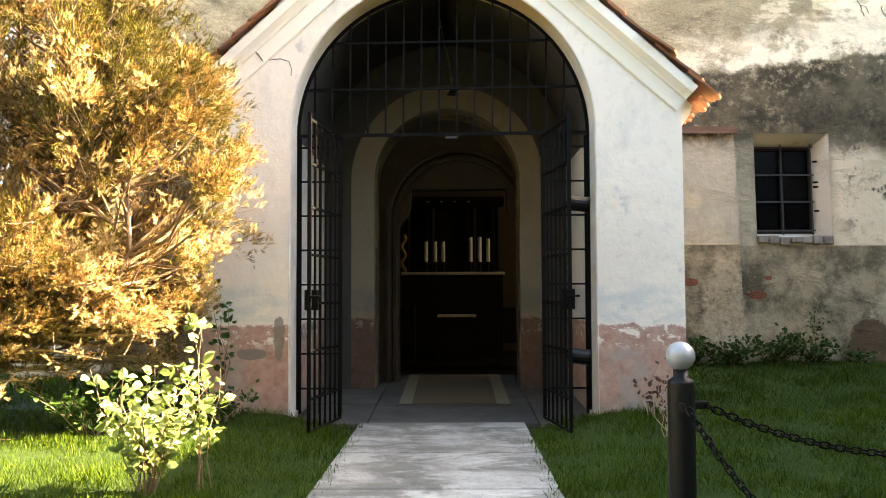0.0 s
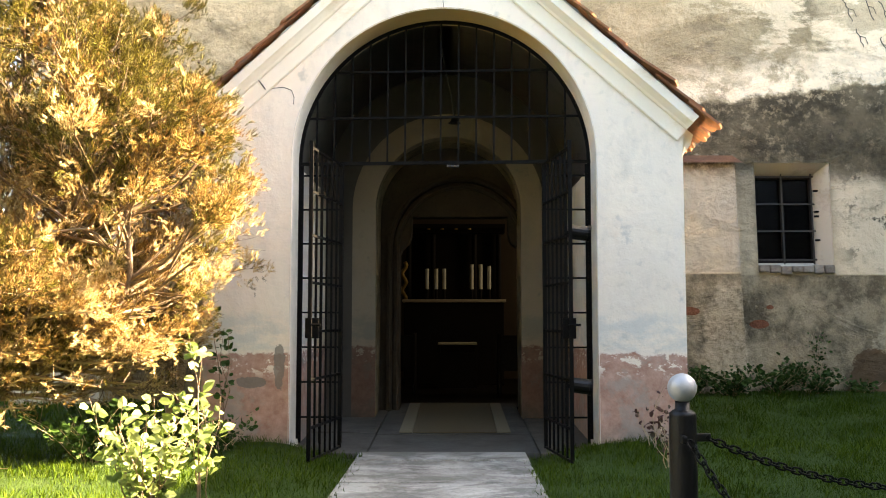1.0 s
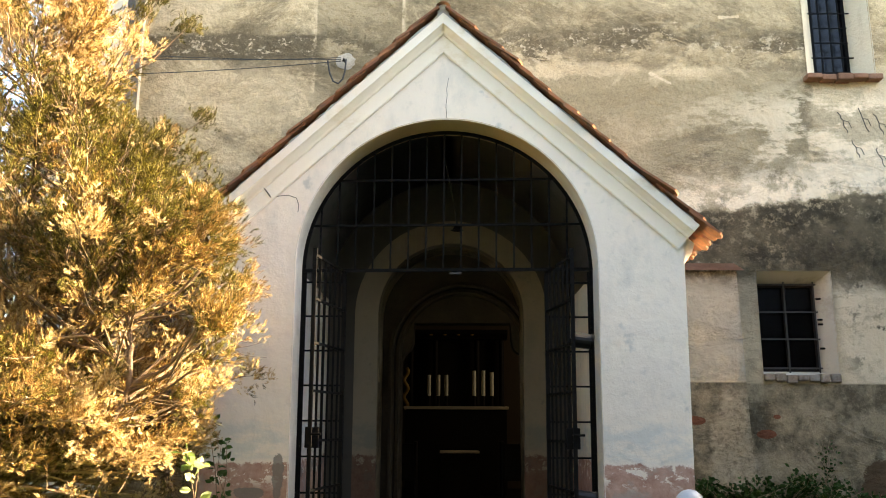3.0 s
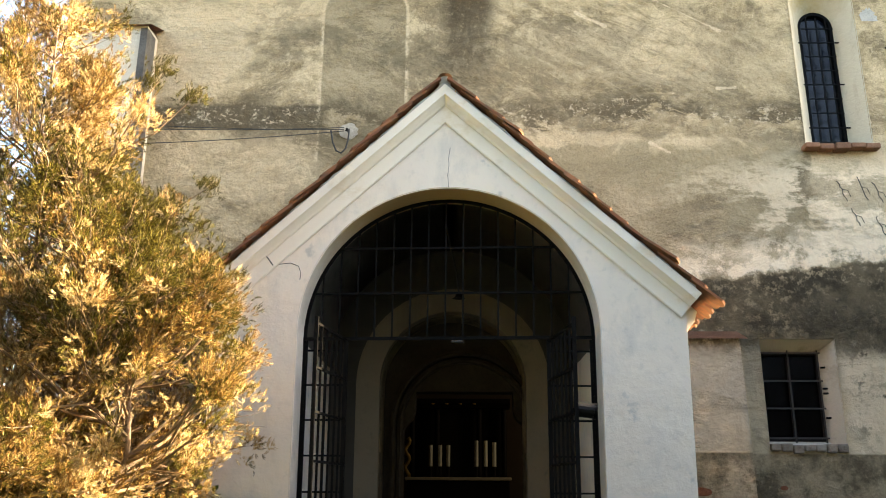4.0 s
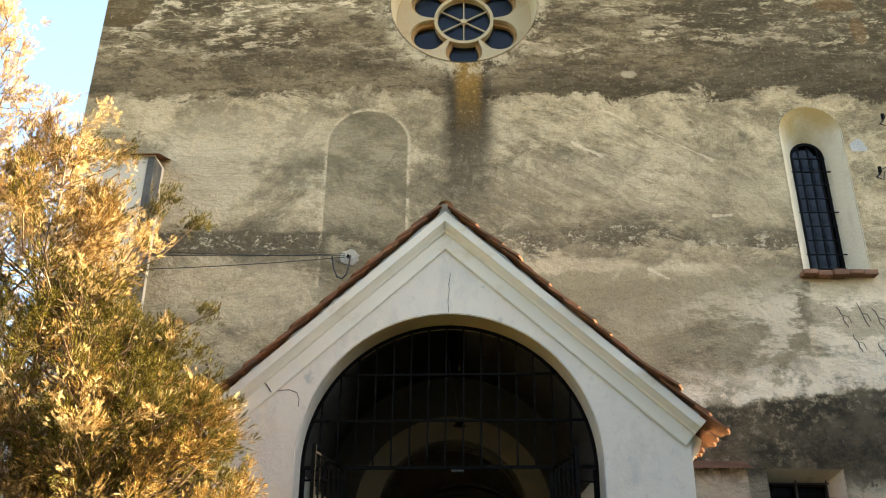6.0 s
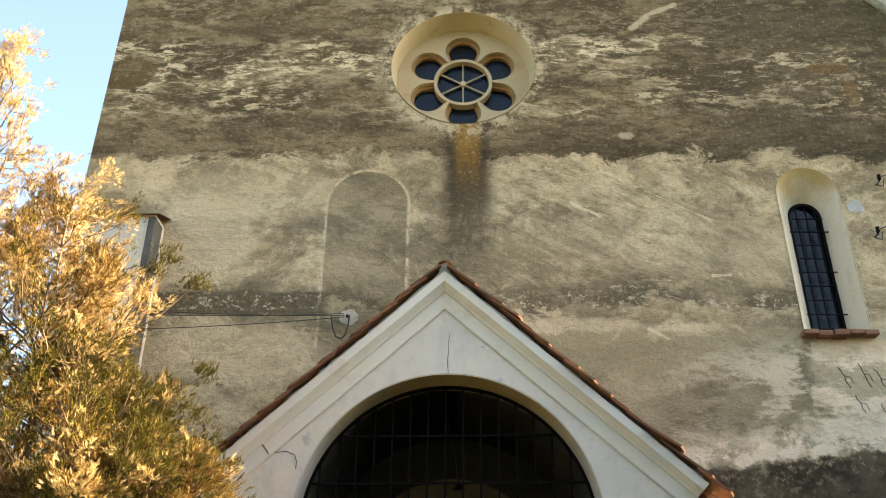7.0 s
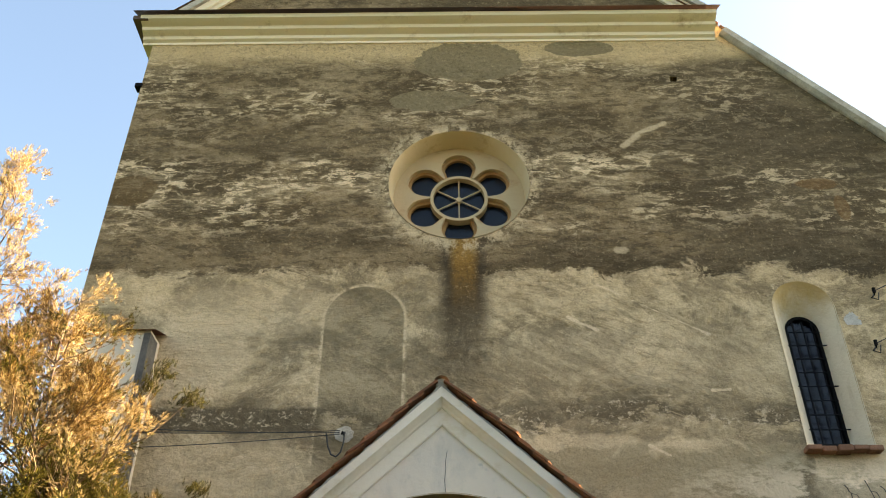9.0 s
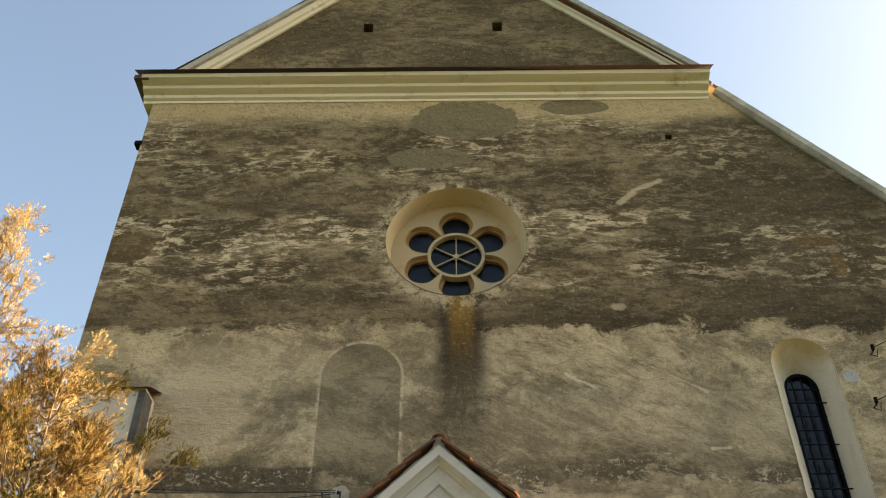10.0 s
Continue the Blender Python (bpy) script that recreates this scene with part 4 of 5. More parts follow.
for x in (3.87, 4.22, 4.60):
    part("bar", lean(flat_bar([(x, FRONT + 0.25, 2.0), (x, FRONT + 0.25, 3.18)], 0.016, 0.016)), M_RUST, win)
for z in (2.06, 2.43, 2.78, 3.14):
    part("crossbar", lean(flat_bar([(3.82, FRONT + 0.235, z), (4.63, FRONT + 0.235, z)], 0.02, 0.014)), M_RUST, win)
for z in (2.31, 2.62, 2.68, 2.95):
    part("hinge_pin", lean(rod([(4.61, FRONT + 0.22, z), (4.70, FRONT + 0.20, z)], 0.014, 6)), M_IRON, win)
low_sill = new("sill")
low_sill.parent = win
tagged(low_sill, "crumbling sill of worn bricks")
for k in range(7):
    x0 = 3.80 + k * 0.137
    part("brick", lean(box(x0, x0 + random.uniform(0.115, 0.134), FRONT - 0.03 - random.uniform(0, 0.045), FRONT + 0.29, 1.875 + random.uniform(-0.02, 0.015), 1.965 + random.uniform(-0.02, 0.02), 0.018)), M_SILL, low_sill)

# ---- the porch ----
PY, PYB = 8.9, 9.42
porch = thing("church_porch", "whitewashed gabled porch with round arch and flaking pink plinth", "porch")
arch = arch_path(-1.585, 1.365, -0.3, 2.87, 48)
pf = [(-2.43, -0.3), *[(x, z) for x, z in arch], (2.21, -0.3), (2.20, 3.12), (-0.155, 5.22), (-2.43, 3.18)]
part("front_wall", slab(pf, [], PY, PYB), M_WHITE, porch)
# a slight chamfer of the arch edge
part("arch_edge", sweep(arch_path(-1.580, 1.360, 0.05, 2.87, 48), [(0, PYB), (0, PY + 0.014), (0.012, PY - 0.003), (0.03, PY + 0.012)]), arch_soffit(), porch, "whitewashed arch reveal, ochre at the crown for bounced light")
part("side_wall", box(-2.43, -1.62, PYB + 0.003, FRONT + 0.2, -0.3, 3.15), M_WHITE, porch)
part("side_wall", box(1.40, 2.205, PYB + 0.003, FRONT + 0.2, -0.3, 3.05), M_WHITE, porch)
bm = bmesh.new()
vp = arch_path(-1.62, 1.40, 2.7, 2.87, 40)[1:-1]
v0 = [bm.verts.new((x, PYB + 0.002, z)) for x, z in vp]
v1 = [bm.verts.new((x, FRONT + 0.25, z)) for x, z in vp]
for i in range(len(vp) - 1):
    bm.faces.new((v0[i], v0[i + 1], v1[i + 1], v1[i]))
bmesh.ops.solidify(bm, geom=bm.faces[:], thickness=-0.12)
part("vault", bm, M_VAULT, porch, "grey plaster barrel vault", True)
# sheet before the church front, coloured dark for the shade back there
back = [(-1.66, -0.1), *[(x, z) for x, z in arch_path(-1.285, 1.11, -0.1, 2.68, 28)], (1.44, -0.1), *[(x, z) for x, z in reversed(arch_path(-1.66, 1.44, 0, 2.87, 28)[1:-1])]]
part("back_wall", slab(back, [], FRONT - 0.07, FRONT + 0.02), M_BACK_SHADED, porch, "plaster wall round the portal, darkened for deep shade")

# raking mouldings under the tiles
RAKE = [(-2.56, 3.235), (-0.155, 5.43), (2.33, 3.235)]
part("rake_moulding", sweep(RAKE, [(-0.287, PY + 0.1), (-0.287, PY - 0.018), (-0.275, PY - 0.026), (-0.152, PY - 0.030), (-0.144, PY - 0.05), (-0.125, PY - 0.06), (-0.09, PY - 0.105), (-0.08, PY - 0.13), (0.0, PY - 0.135), (0.0, PY + 0.1)]), M_COVE, porch, "whitewashed raking cornice with yellowed cove")

def crack(name, pts, w, y, parent, shear=False):
    """A hairline crack: a thin dark seam just proud of the plaster."""
    bm = flat_bar([(x, y, z) for x, z in pts], w, 0.006)
    return part(name, lean(bm) if shear else bm, M_SEAM, parent)


crack("crack", [(-0.115, 4.36), (-0.125, 4.48), (-0.112, 4.60), (-0.118, 4.66), (-0.10, 4.78)], 0.0045, PY - 0.001, porch)
crack("crack", [(-1.85, 3.53), (-1.78, 3.55), (-1.68, 3.56), (-1.60, 3.53), (-1.575, 3.46), (-1.58, 3.39)], 0.006, PY - 0.001, porch)
crack("crack", [(-2.08, 3.80), (-2.02, 3.77), (-1.97, 3.67), (-1.90, 3.60), (-1.85, 3.53)], 0.012, PY - 0.033, porch)
for x, z, k in ((5.05, 5.45, 1.0), (5.32, 5.5, 1.1), (5.52, 5.42, 1.0), (5.78, 5.5, 1.2), (5.2, 5.05, 0.8), (5.5, 4.95, 0.9), (5.75, 5.0, 0.8)):
    pts = [(x + 0.10 * k * u + random.uniform(-0.016, 0.016), z - 0.30 * k * u + random.uniform(-0.012, 0.012)) for u in [i / 7 for i in range(8)]]
    crack("crack", pts, 0.010, FRONT - 0.002, church, True)
    crack("crack", [pts[3], (pts[3][0] + 0.07, pts[3][1] - 0.02), (pts[3][0] + 0.10, pts[3][1] - 0.11)], 0.007, FRONT - 0.002, church, True)

# roof planes
roof = new("roof")
roof.parent = porch
APEX = Vector((-0.155, 5.47))
for sgn, slope, run in ((1, 0.895, 2.61), (-1, 0.925, 2.62)):
    bm = bmesh.new()
    q = [(APEX.x, APEX.y), (APEX.x + sgn * run, APEX.y - slope * run)]
    bm.faces.new([bm.verts.new(p) for p in ((q[0][0], PY - 0.02, q[0][1]), (q[1][0] - sgn * 0.06, PY - 0.02, q[1][1] + slope * 0.06), (q[1][0] - sgn * 0.06, FRONT + 0.35, q[1][1] + slope * 0.06), (q[0][0], FRONT + 0.35, q[0][1]))])
    bmesh.ops.solidify(bm, geom=bm.faces[:], thickness=0.02 * sgn)
    part("roof_boarding", bm, M_TILE, roof)
# eaves soffit curving out from the side wall
bm = bmesh.new()
prof = [(2.20, 2.86), (2.24, 2.92), (2.30, 3.00), (2.33, 3.10), (2.20, 3.22)]
va = [bm.verts.new((x, PY + 0.1, z)) for x, z in prof]
vb = [bm.verts.new((x, FRONT + 0.2, z)) for x, z in prof]
for i in range(4):
    bm.faces.new((va[i], vb[i], vb[i + 1], va[i + 1]))
bm.faces.new(va)
part("eaves_moulding", bm, M_COVE, porch)

# ---- iron gate ----
GY = 9.27
gate = thing("entrance_grille", "black wrought-iron entrance grille with two open gate leaves", "gate")


def bar(pts, w=0.017, d=0.017, name="bar", parent=None):
    return part(name, flat_bar(pts, w, d), M_IRON, parent or gate)


ac, ar = -0.11, 1.46
bar([(x, GY, z) for x, z in arch_path(ac - ar, ac + ar, 0.12, 2.87, 40)], 0.045, 0.03, "arch_frame")
for z, ext in ((2.87, 1.50), (3.335, 1.36), (3.81, 1.10)):
    bar([(ac - ext, GY - 0.016, z - 0.012), (ac + ext, GY - 0.016, z + 0.015)], 0.032 if z < 3 else 0.022, 0.022, "transom")
x = -0.15 - 7 * 0.1795
while x < 1.25:
    h = math.sqrt(max(ar * ar - (x - ac) ** 2, 0))
    if h > 0.2:
        bar([(x, GY, 2.87), (x + 0.008, GY, 2.87 + h)])
    x += 0.1795
for sx in (-1, 1):
    xs = (-1.545, -1.345, -1.137) if sx < 0 else (1.318, 1.10, 0.885)
    for x in xs:
        bar([(x, GY, 0.08), (x, GY, 2.86)], 0.026, 0.026, "post")
    for i in range(8):
        z = 0.33 + i * 0.345
        bar([(xs[0] + sx * 0.09, GY + 0.014, z), (xs[2], GY + 0.014, z)], 0.018, 0.018, "crossbar")


part("latch_plate", box(-0.085, 0.035, GY - 0.035, GY - 0.004, 2.825, 2.85, 0.004), M_RUST, gate)


def gate_leaf(hinge, free, length):
    """A leaf hung at hinge; its free edge stands out towards the lawn."""
    lf = new("gate_leaf")
    lf.parent = gate
    h, f = Vector((*hinge, 0)), Vector((*free, 0))
    d = f - h

    def at(u, z):
        p = h + d * u
        return (p.x, p.y, z)

    for u in (0.0, 0.165, 0.33, 0.495, 0.66, 0.83, 1.0):
        e = u in (0.0, 1.0)
        part("bar", flat_bar([at(u, 0.06), at(u, 2.83 + (0.05 if u == 1.0 else 0))], 0.034 if e else 0.02, 0.034 if e else 0.02), M_IRON, lf)
    for z in (0.07, 0.35, 0.77, 1.19, 1.62, 2.04, 2.43, 2.82):
        bm = bmesh.new()
        rod([at(-0.01, z), at(1.01, z)], 0.016, 4, bm)
        part("rail", bm, M_IRON, lf)
    bm = box(-0.06, 0.06, -0.03, 0.03, -0.09, 0.09, 0.008)
    lk = part("lock", bm, M_IRON, lf, "black lock case with lever")
    lk.location = at(0.93, 1.22)
    bm = rod([(0, -0.03, 0.03), (0, -0.09, 0.03), (0.09, -0.10, 0.03)], 0.011, 8)
    hd = part("lever", bm, M_IRON, lk)
    return lf


gate_leaf((-1.125, 9.08), (-1.275, 8.13), 0.96)
gate_leaf((0.875, 9.08), (1.01, 8.13), 0.96)
for z in (2.085, 0.70):
    lamp = thing("spotlight", "small black spotlight clamped to the gate leaf", "lamp", "spotlights on the gate", at=(1.13, 8.42, z))
    bm = rod([(-0.085, 0, 0.01), (-0.06, 0, 0.008), (0.085, 0, -0.01)], 0.068, 16)
    part("housing", bm, M_POST, lamp, "", False)
    part("rim", rod([(0.07, 0, -0.008), (0.095, 0, -0.012)], 0.074, 16), M_IRON, lamp)
    part("clamp", box(-0.13, -0.06, -0.02, 0.02, -0.02, 0.02, 0.004), M_IRON, lamp)

# ---- ground ----
def axis(lo, hi, fine_lo, fine_hi, step):
    out, v = [], fine_lo
    while v <= fine_hi:
        out.append(v)
        v += step
    d = step
    a = fine_lo
    while a > lo:
        d *= 1.6
        a -= d
        out.insert(0, max(a, lo))
    d, a = step, out[-1]
    while a < hi:
        d *= 1.6
        a += d
        out.append(min(a, hi))
    return out


gx, gy = axis(-900, 900, -8, 9, 0.2), axis(-900, 900, 0, 12.4, 0.2)
bm = bmesh.new()
grid = [[bm.verts.new((x, y, ground_z(x, y))) for x in gx] for y in gy]
for a, b in zip(grid, grid[1:]):
    for i in range(len(gx) - 1):
        bm.faces.new((a[i], a[i + 1], b[i + 1], b[i]))
tagged(part("ground", bm, M_TURF, None, "", True), "mown lawn sloping gently up to the church", "ground", kind="structure")
# unseen walls added to keep low sun and sky light off lawn and porch
tagged(part("wall_south", box(-13.5, 8.7, -8.5, -8, -0.3, 13.0), M_DARKWALL), "unseen plain wall added to block light", "wall", kind="structure")
tagged(part("wall_west", box(-13.5, -13, -8, 9, -0.3, 5.5), M_DARKWALL), "unseen plain wall added to block light", "wall", kind="structure")
bm = slab([(-8, -0.3), (11.58, -0.3), (11.58, 6.22), (9.3, 6.22), (9.2, 6.05), (-8, 6.05)], [], -8.7, -8.2)
bm.transform(Matrix.Rotation(radians(90), 4, "Z"))
tagged(part("wall_east", bm, M_DARKWALL), "unseen plain wall added to block light", "wall", kind="structure")

path = thing("path", "pale concrete slab path leading to the porch", "path", kind="structure")
for y0, y1 in ((-6.6, -5.23), (-5.2, -3.83), (-3.8, -2.43), (-2.4, -1.03), (-1.0, 0.37), (0.4, 1.87), (1.9, 3.26), (3.29, 4.66), (4.69, 6.055), (6.09, 7.43), (7.47, 8.58), (8.62, 9.125)):
    bm = box(-0.93, 0.68, y0, y1, -0.12, 0.012 + random.uniform(-0.004, 0.004), 0.012)
    part("slab", bm, M_SLAB, path)
floor = thing("floor", "worn grey stone porch floor", "floor", kind="structure")


def sloped(x0, x1, y0, y1, h=0.0, thick=0.1):
    """A floor piece on the porch floor, which rises towards the door."""
    bm = box(x0, x1, y0, y1, -thick, 0.0, 0.008)
    for v in bm.verts:
        v.co.z += h + 0.13 * (v.co.y - 9.14) / 3.4
    return bm


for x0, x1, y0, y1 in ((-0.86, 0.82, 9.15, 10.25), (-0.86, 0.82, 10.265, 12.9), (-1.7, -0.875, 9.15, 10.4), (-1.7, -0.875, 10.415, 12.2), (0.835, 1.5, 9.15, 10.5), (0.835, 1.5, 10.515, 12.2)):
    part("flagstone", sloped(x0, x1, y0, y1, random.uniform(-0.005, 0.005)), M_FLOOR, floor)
runner = thing("carpet_runner", "brown woven runner with pale patterned borders on the porch floor", "carpet")
part("field", sloped(-0.47, 0.46, 10.3, 12.8, 0.018, 0.01), M_MAT, runner)
part("border", sloped(-0.62, -0.473, 10.3, 12.8, 0.019, 0.01), M_MATEDGE, runner)
part("border", sloped(0.463, 0.61, 10.3, 12.8, 0.019, 0.01), M_MATEDGE, runner)

pend = thing("pendant_lamp", "small dark pendant lamp hung from the porch vault", "lamp", at=(-0.01, 10.3, 3.5))
part("cord", rod([(0.0, 0, 0.05), (-0.03, 0, 0.3), (-0.10, 0, 0.62), (-0.14, 0, 0.84)], 0.011, 6), M_WIRE, pend)
part("shade", rod([(0, 0, 0.0), (0, 0, 0.01), (0, 0, 0.07)], 0.075, 16, taper=0.35), M_IRON, pend)

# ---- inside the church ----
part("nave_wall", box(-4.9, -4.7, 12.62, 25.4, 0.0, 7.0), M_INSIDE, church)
# unseen opening, cut only to hold the added lamp
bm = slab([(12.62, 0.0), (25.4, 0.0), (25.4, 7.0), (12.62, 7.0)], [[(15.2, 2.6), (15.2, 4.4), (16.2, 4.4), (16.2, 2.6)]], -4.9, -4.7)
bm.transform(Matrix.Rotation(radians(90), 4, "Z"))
part("nave_wall", bm, M_INSIDE, church, "dark nave wall with an opening added for the fill lamp")
# added fill lamp that brightens the altar candles and gilding
fill_light = bpy.data.lights.new("altar_fill_lamp", "AREA")
fill_light.shape, fill_light.size, fill_light.size_y, fill_light.energy, fill_light.color = "RECTANGLE", 0.9, 1.7, 1.8, (1.0, 0.93, 0.80)
new("altar_fill_lamp", fill_light).matrix_world = look((4.8, 15.7, 3.5), (0, 16.9, 2.0))
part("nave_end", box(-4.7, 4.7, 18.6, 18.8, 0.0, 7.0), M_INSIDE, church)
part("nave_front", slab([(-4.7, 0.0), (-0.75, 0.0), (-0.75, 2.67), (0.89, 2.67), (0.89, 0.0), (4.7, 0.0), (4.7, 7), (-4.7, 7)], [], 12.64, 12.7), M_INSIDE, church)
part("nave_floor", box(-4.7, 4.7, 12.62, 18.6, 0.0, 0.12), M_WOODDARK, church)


def altar():
    al = thing("altar", "dark carved wooden altar with gilded frame and pale cloth", "altar")
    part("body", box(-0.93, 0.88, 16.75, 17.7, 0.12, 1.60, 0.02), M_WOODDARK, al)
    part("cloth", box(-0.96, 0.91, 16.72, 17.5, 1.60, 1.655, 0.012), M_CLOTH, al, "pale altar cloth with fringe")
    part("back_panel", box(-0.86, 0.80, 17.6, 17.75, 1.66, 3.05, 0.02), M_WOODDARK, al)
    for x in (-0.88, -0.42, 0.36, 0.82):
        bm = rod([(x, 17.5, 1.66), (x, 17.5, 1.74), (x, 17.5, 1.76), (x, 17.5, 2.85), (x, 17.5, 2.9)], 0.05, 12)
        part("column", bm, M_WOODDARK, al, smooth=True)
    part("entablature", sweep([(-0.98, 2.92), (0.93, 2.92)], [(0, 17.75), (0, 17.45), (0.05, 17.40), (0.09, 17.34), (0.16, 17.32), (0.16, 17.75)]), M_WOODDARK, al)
    bm = rod([(-0.96 + 0.04 * math.sin(i * 1.1), 17.4 + 0.02 * math.cos(i * 1.1), 1.60 + i * 0.055) for i in range(15)], 0.036, 8)
    part("gilded_scroll", bm, M_GOLD, al, "gilded carved scroll", True)
    for k in range(12):
        bm = bmesh.new()
        bmesh.ops.create_uvsphere(bm, u_segments=8, v_segments=6, radius=0.03, matrix=Matrix.LocRotScale((-0.5 + k * 0.085, 17.36, 2.99 + 0.03 * (k % 3)), None, (1.2, 0.4, 0.6)))
        part("ornament", bm, M_GOLD, al, smooth=True)
    return al


altar()
for x, z in ((-0.52, 2.22), (-0.35, 2.22), (-0.205, 2.22), (0.30, 2.30), (0.465, 2.30), (0.62, 2.27)):
    c = thing("altar_candle", "white candle on a dark candlestick on the altar", "candle", "candles on the altar", at=(x, 17.0, 1.655))
    part("wax", rod([(0, 0, 0.19), (0, 0, z - 1.66), (0, 0, z - 1.655)], 0.036, 12), M_WAX, c, smooth=False)
    part("holder", rod([(0, 0, 0), (0, 0, 0.02), (0, 0, 0.021), (0, 0, 0.17), (0, 0, 0.19)], 0.03, 12), M_WOODDARK, c)
desk = thing("reading_desk", "low dark reading desk with a pale top edge before the altar", "desk")
part("top", box(-0.30, 0.37, 15.9, 16.3, 0.86, 0.90, 0.01), M_CLOTH, desk)
part("front_panel", box(-0.30, 0.37, 15.95, 16.0, 0.12, 0.72, 0.01), M_WOODDARK, desk)
part("side_panel", box(-0.30, -0.26, 16.0, 16.3, 0.12, 0.86), M_WOODDARK, desk)
part("side_panel", box(0.33, 0.37, 16.0, 16.3, 0.12, 0.86), M_WOODDARK, desk)
for x0, x1 in ((-2.6, -0.62), (0.66, 2.6)):
    pew = thing("pew", "dark wooden church pew in the unlit nave", "pew", "pews in the nave")
    part("backrest", box(x0, x1, 14.4, 14.46, 0.5, 1.05, 0.01), M_WOODDARK, pew)
    part("seat", box(x0, x1, 14.46, 14.85, 0.5, 0.55, 0.01), M_WOODDARK, pew)
    part("end_panel", box(x0, x0 + 0.05, 14.38, 14.9, 0.12, 1.08, 0.01), M_WOODDARK, pew)
    part("end_panel", box(x1 - 0.05, x1, 14.38, 14.9, 0.12, 1.08, 0.01), M_WOODDARK, pew)

# ---- cables on the wall ----
cab = thing("cable_bracket", "cable anchor with pale mortar patch and black cables", "cable", at=(-0.08, 0, -0.10))
by = FRONT + LEAN * 5.24
bm = slab([(-1.46 + 0.13 * (1 + random.uniform(-0.15, 0.15)) * math.cos(a), 6.28 + 0.12 * (1 + random.uniform(-0.15, 0.15)) * math.sin(a)) for a in [i * math.pi / 10 for i in range(20)]], [], by - 0.02, by + 0.08)
part("mortar", bm, M_COPING, cab)
part("hook", rod([(-1.46, by, 6.27), (-1.46, by - 0.16, 6.26), (-1.47, by - 0.17, 6.22)], 0.012, 6), M_IRON, cab)
part("drip_loop", rod([(-1.43, by - 0.15, 6.26), (-1.44, by - 0.15, 6.1), (-1.47, by - 0.14, 5.98), (-1.53, by - 0.13, 5.92), (-1.60, by - 0.13, 5.95), (-1.65, by - 0.13, 6.07), (-1.68, by - 0.14, 6.24)], 0.013, 6), M_WIRE, cab)
for dz, e in ((0.0, 0.14), (0.03, 0.02), (-0.02, -0.20)):
    pts = []
    for i in range(13):
        u = i / 12
        pts.append((-1.5 - 5.2 * u, by - 0.15 - 0.3 * u, 6.25 + dz + (e - 0.02) * u * 1.4 - 0.32 * u * (1 - u)))
    part("cable", rod(pts, 0.006, 5), M_WIRE, cab)
for ix, z in ((6.2, 8.36), (5.98, 7.46)):
    ins = thing("insulator", "dark iron insulator hook with looped wire on the wall", "insulator", "insulators on the wall", at=(ix, FRONT + LEAN * (z - 1), z))
    part("hook", rod([(0, 0.05, 0), (0, -0.10, 0), (0, -0.12, 0.03)], 0.012, 6), M_IRON, ins)
    part("porcelain", rod([(0, -0.12, 0.02), (0, -0.12, 0.05), (0, -0.12, 0.10)], 0.026, 10), M_IRON, ins)
    part("wire", rod([(0, -0.12, 0.05), (0.2, -0.14, 0.14), (0.6, -0.16, 0.18), (1.6, -0.2, 0.3)], 0.008, 5), M_WIRE, ins)
    part("wire", rod([(-0.02, -0.12, 0.0), (-0.05, -0.12, -0.07), (0.03, -0.12, -0.10), (0.06, -0.12, 0.02)], 0.009, 5), M_WIRE, ins)
yb = FRONT + LEAN * 7.1
bm = slab([(5.80 + 0.11 * (1 + random.uniform(-0.25, 0.25)) * math.cos(a), 7.93 + 0.17 * (1 + random.uniform(-0.22, 0.22)) * math.sin(a)) for a in [i * math.pi / 16 for i in range(32)]], [], yb - 0.012, yb + 0.06)
tagged(part("mortar_patch", bm, M_MORTAR), "patch of fresh pale mortar on the wall", "patch")

# ---- bollards and chains ----
def bollard(at):
    b = thing("bollard", "black iron bollard with silver ball top on the lawn", "bollard", "bollards along the path", at=at)
    bm = bmesh.new()
    prof = [(0.0, -0.15), (0.066, -0.15), (0.068, 0.0), (0.066, 0.83), (0.064, 0.845), (0.050, 0.855), (0.036, 0.862), (0.036, 0.90), (0.0, 0.90)]
    rows = [[bm.verts.new((r * math.cos(2 * math.pi * k / 24), r * math.sin(2 * math.pi * k / 24), z)) for k in range(24)] for r, z in prof[1:-1]]
    for p, q in zip(rows, rows[1:]):
        for k in range(24):
            bm.faces.new((p[k], p[(k + 1) % 24], q[(k + 1) % 24], q[k]))
    bm.faces.new(rows[-1])
    part("post", bm, M_POST, b, smooth=True)
    bm = bmesh.new()
    bmesh.ops.create_uvsphere(bm, u_segments=28, v_segments=18, radius=0.071, matrix=Matrix.Translation((0, 0, 0.965)))
    part("ball", bm, M_BALL, b, "silver painted ball", True)
    part("ear", box(0.055, 0.135, -0.012, 0.012, 0.705, 0.745, 0.008), M_POST, b)
    part("ear", box(-0.03, -0.006, -0.12, -0.05, 0.705, 0.745, 0.008), M_POST, b)
    part("rivet", rod([(0.115, -0.018, 0.725), (0.115, 0.018, 0.725)], 0.010, 8), M_IRON, b)
    return b


POST = (1.112, 4.6, 0.0)
bollard(POST)
copy_thing(bpy.data.objects["bollard"], pose(3.66, 4.95, 0.0))
copy_thing(bpy.data.objects["bollard"], pose(2.3, 2.5, 0.0))
bm = bmesh.new()
ring = []
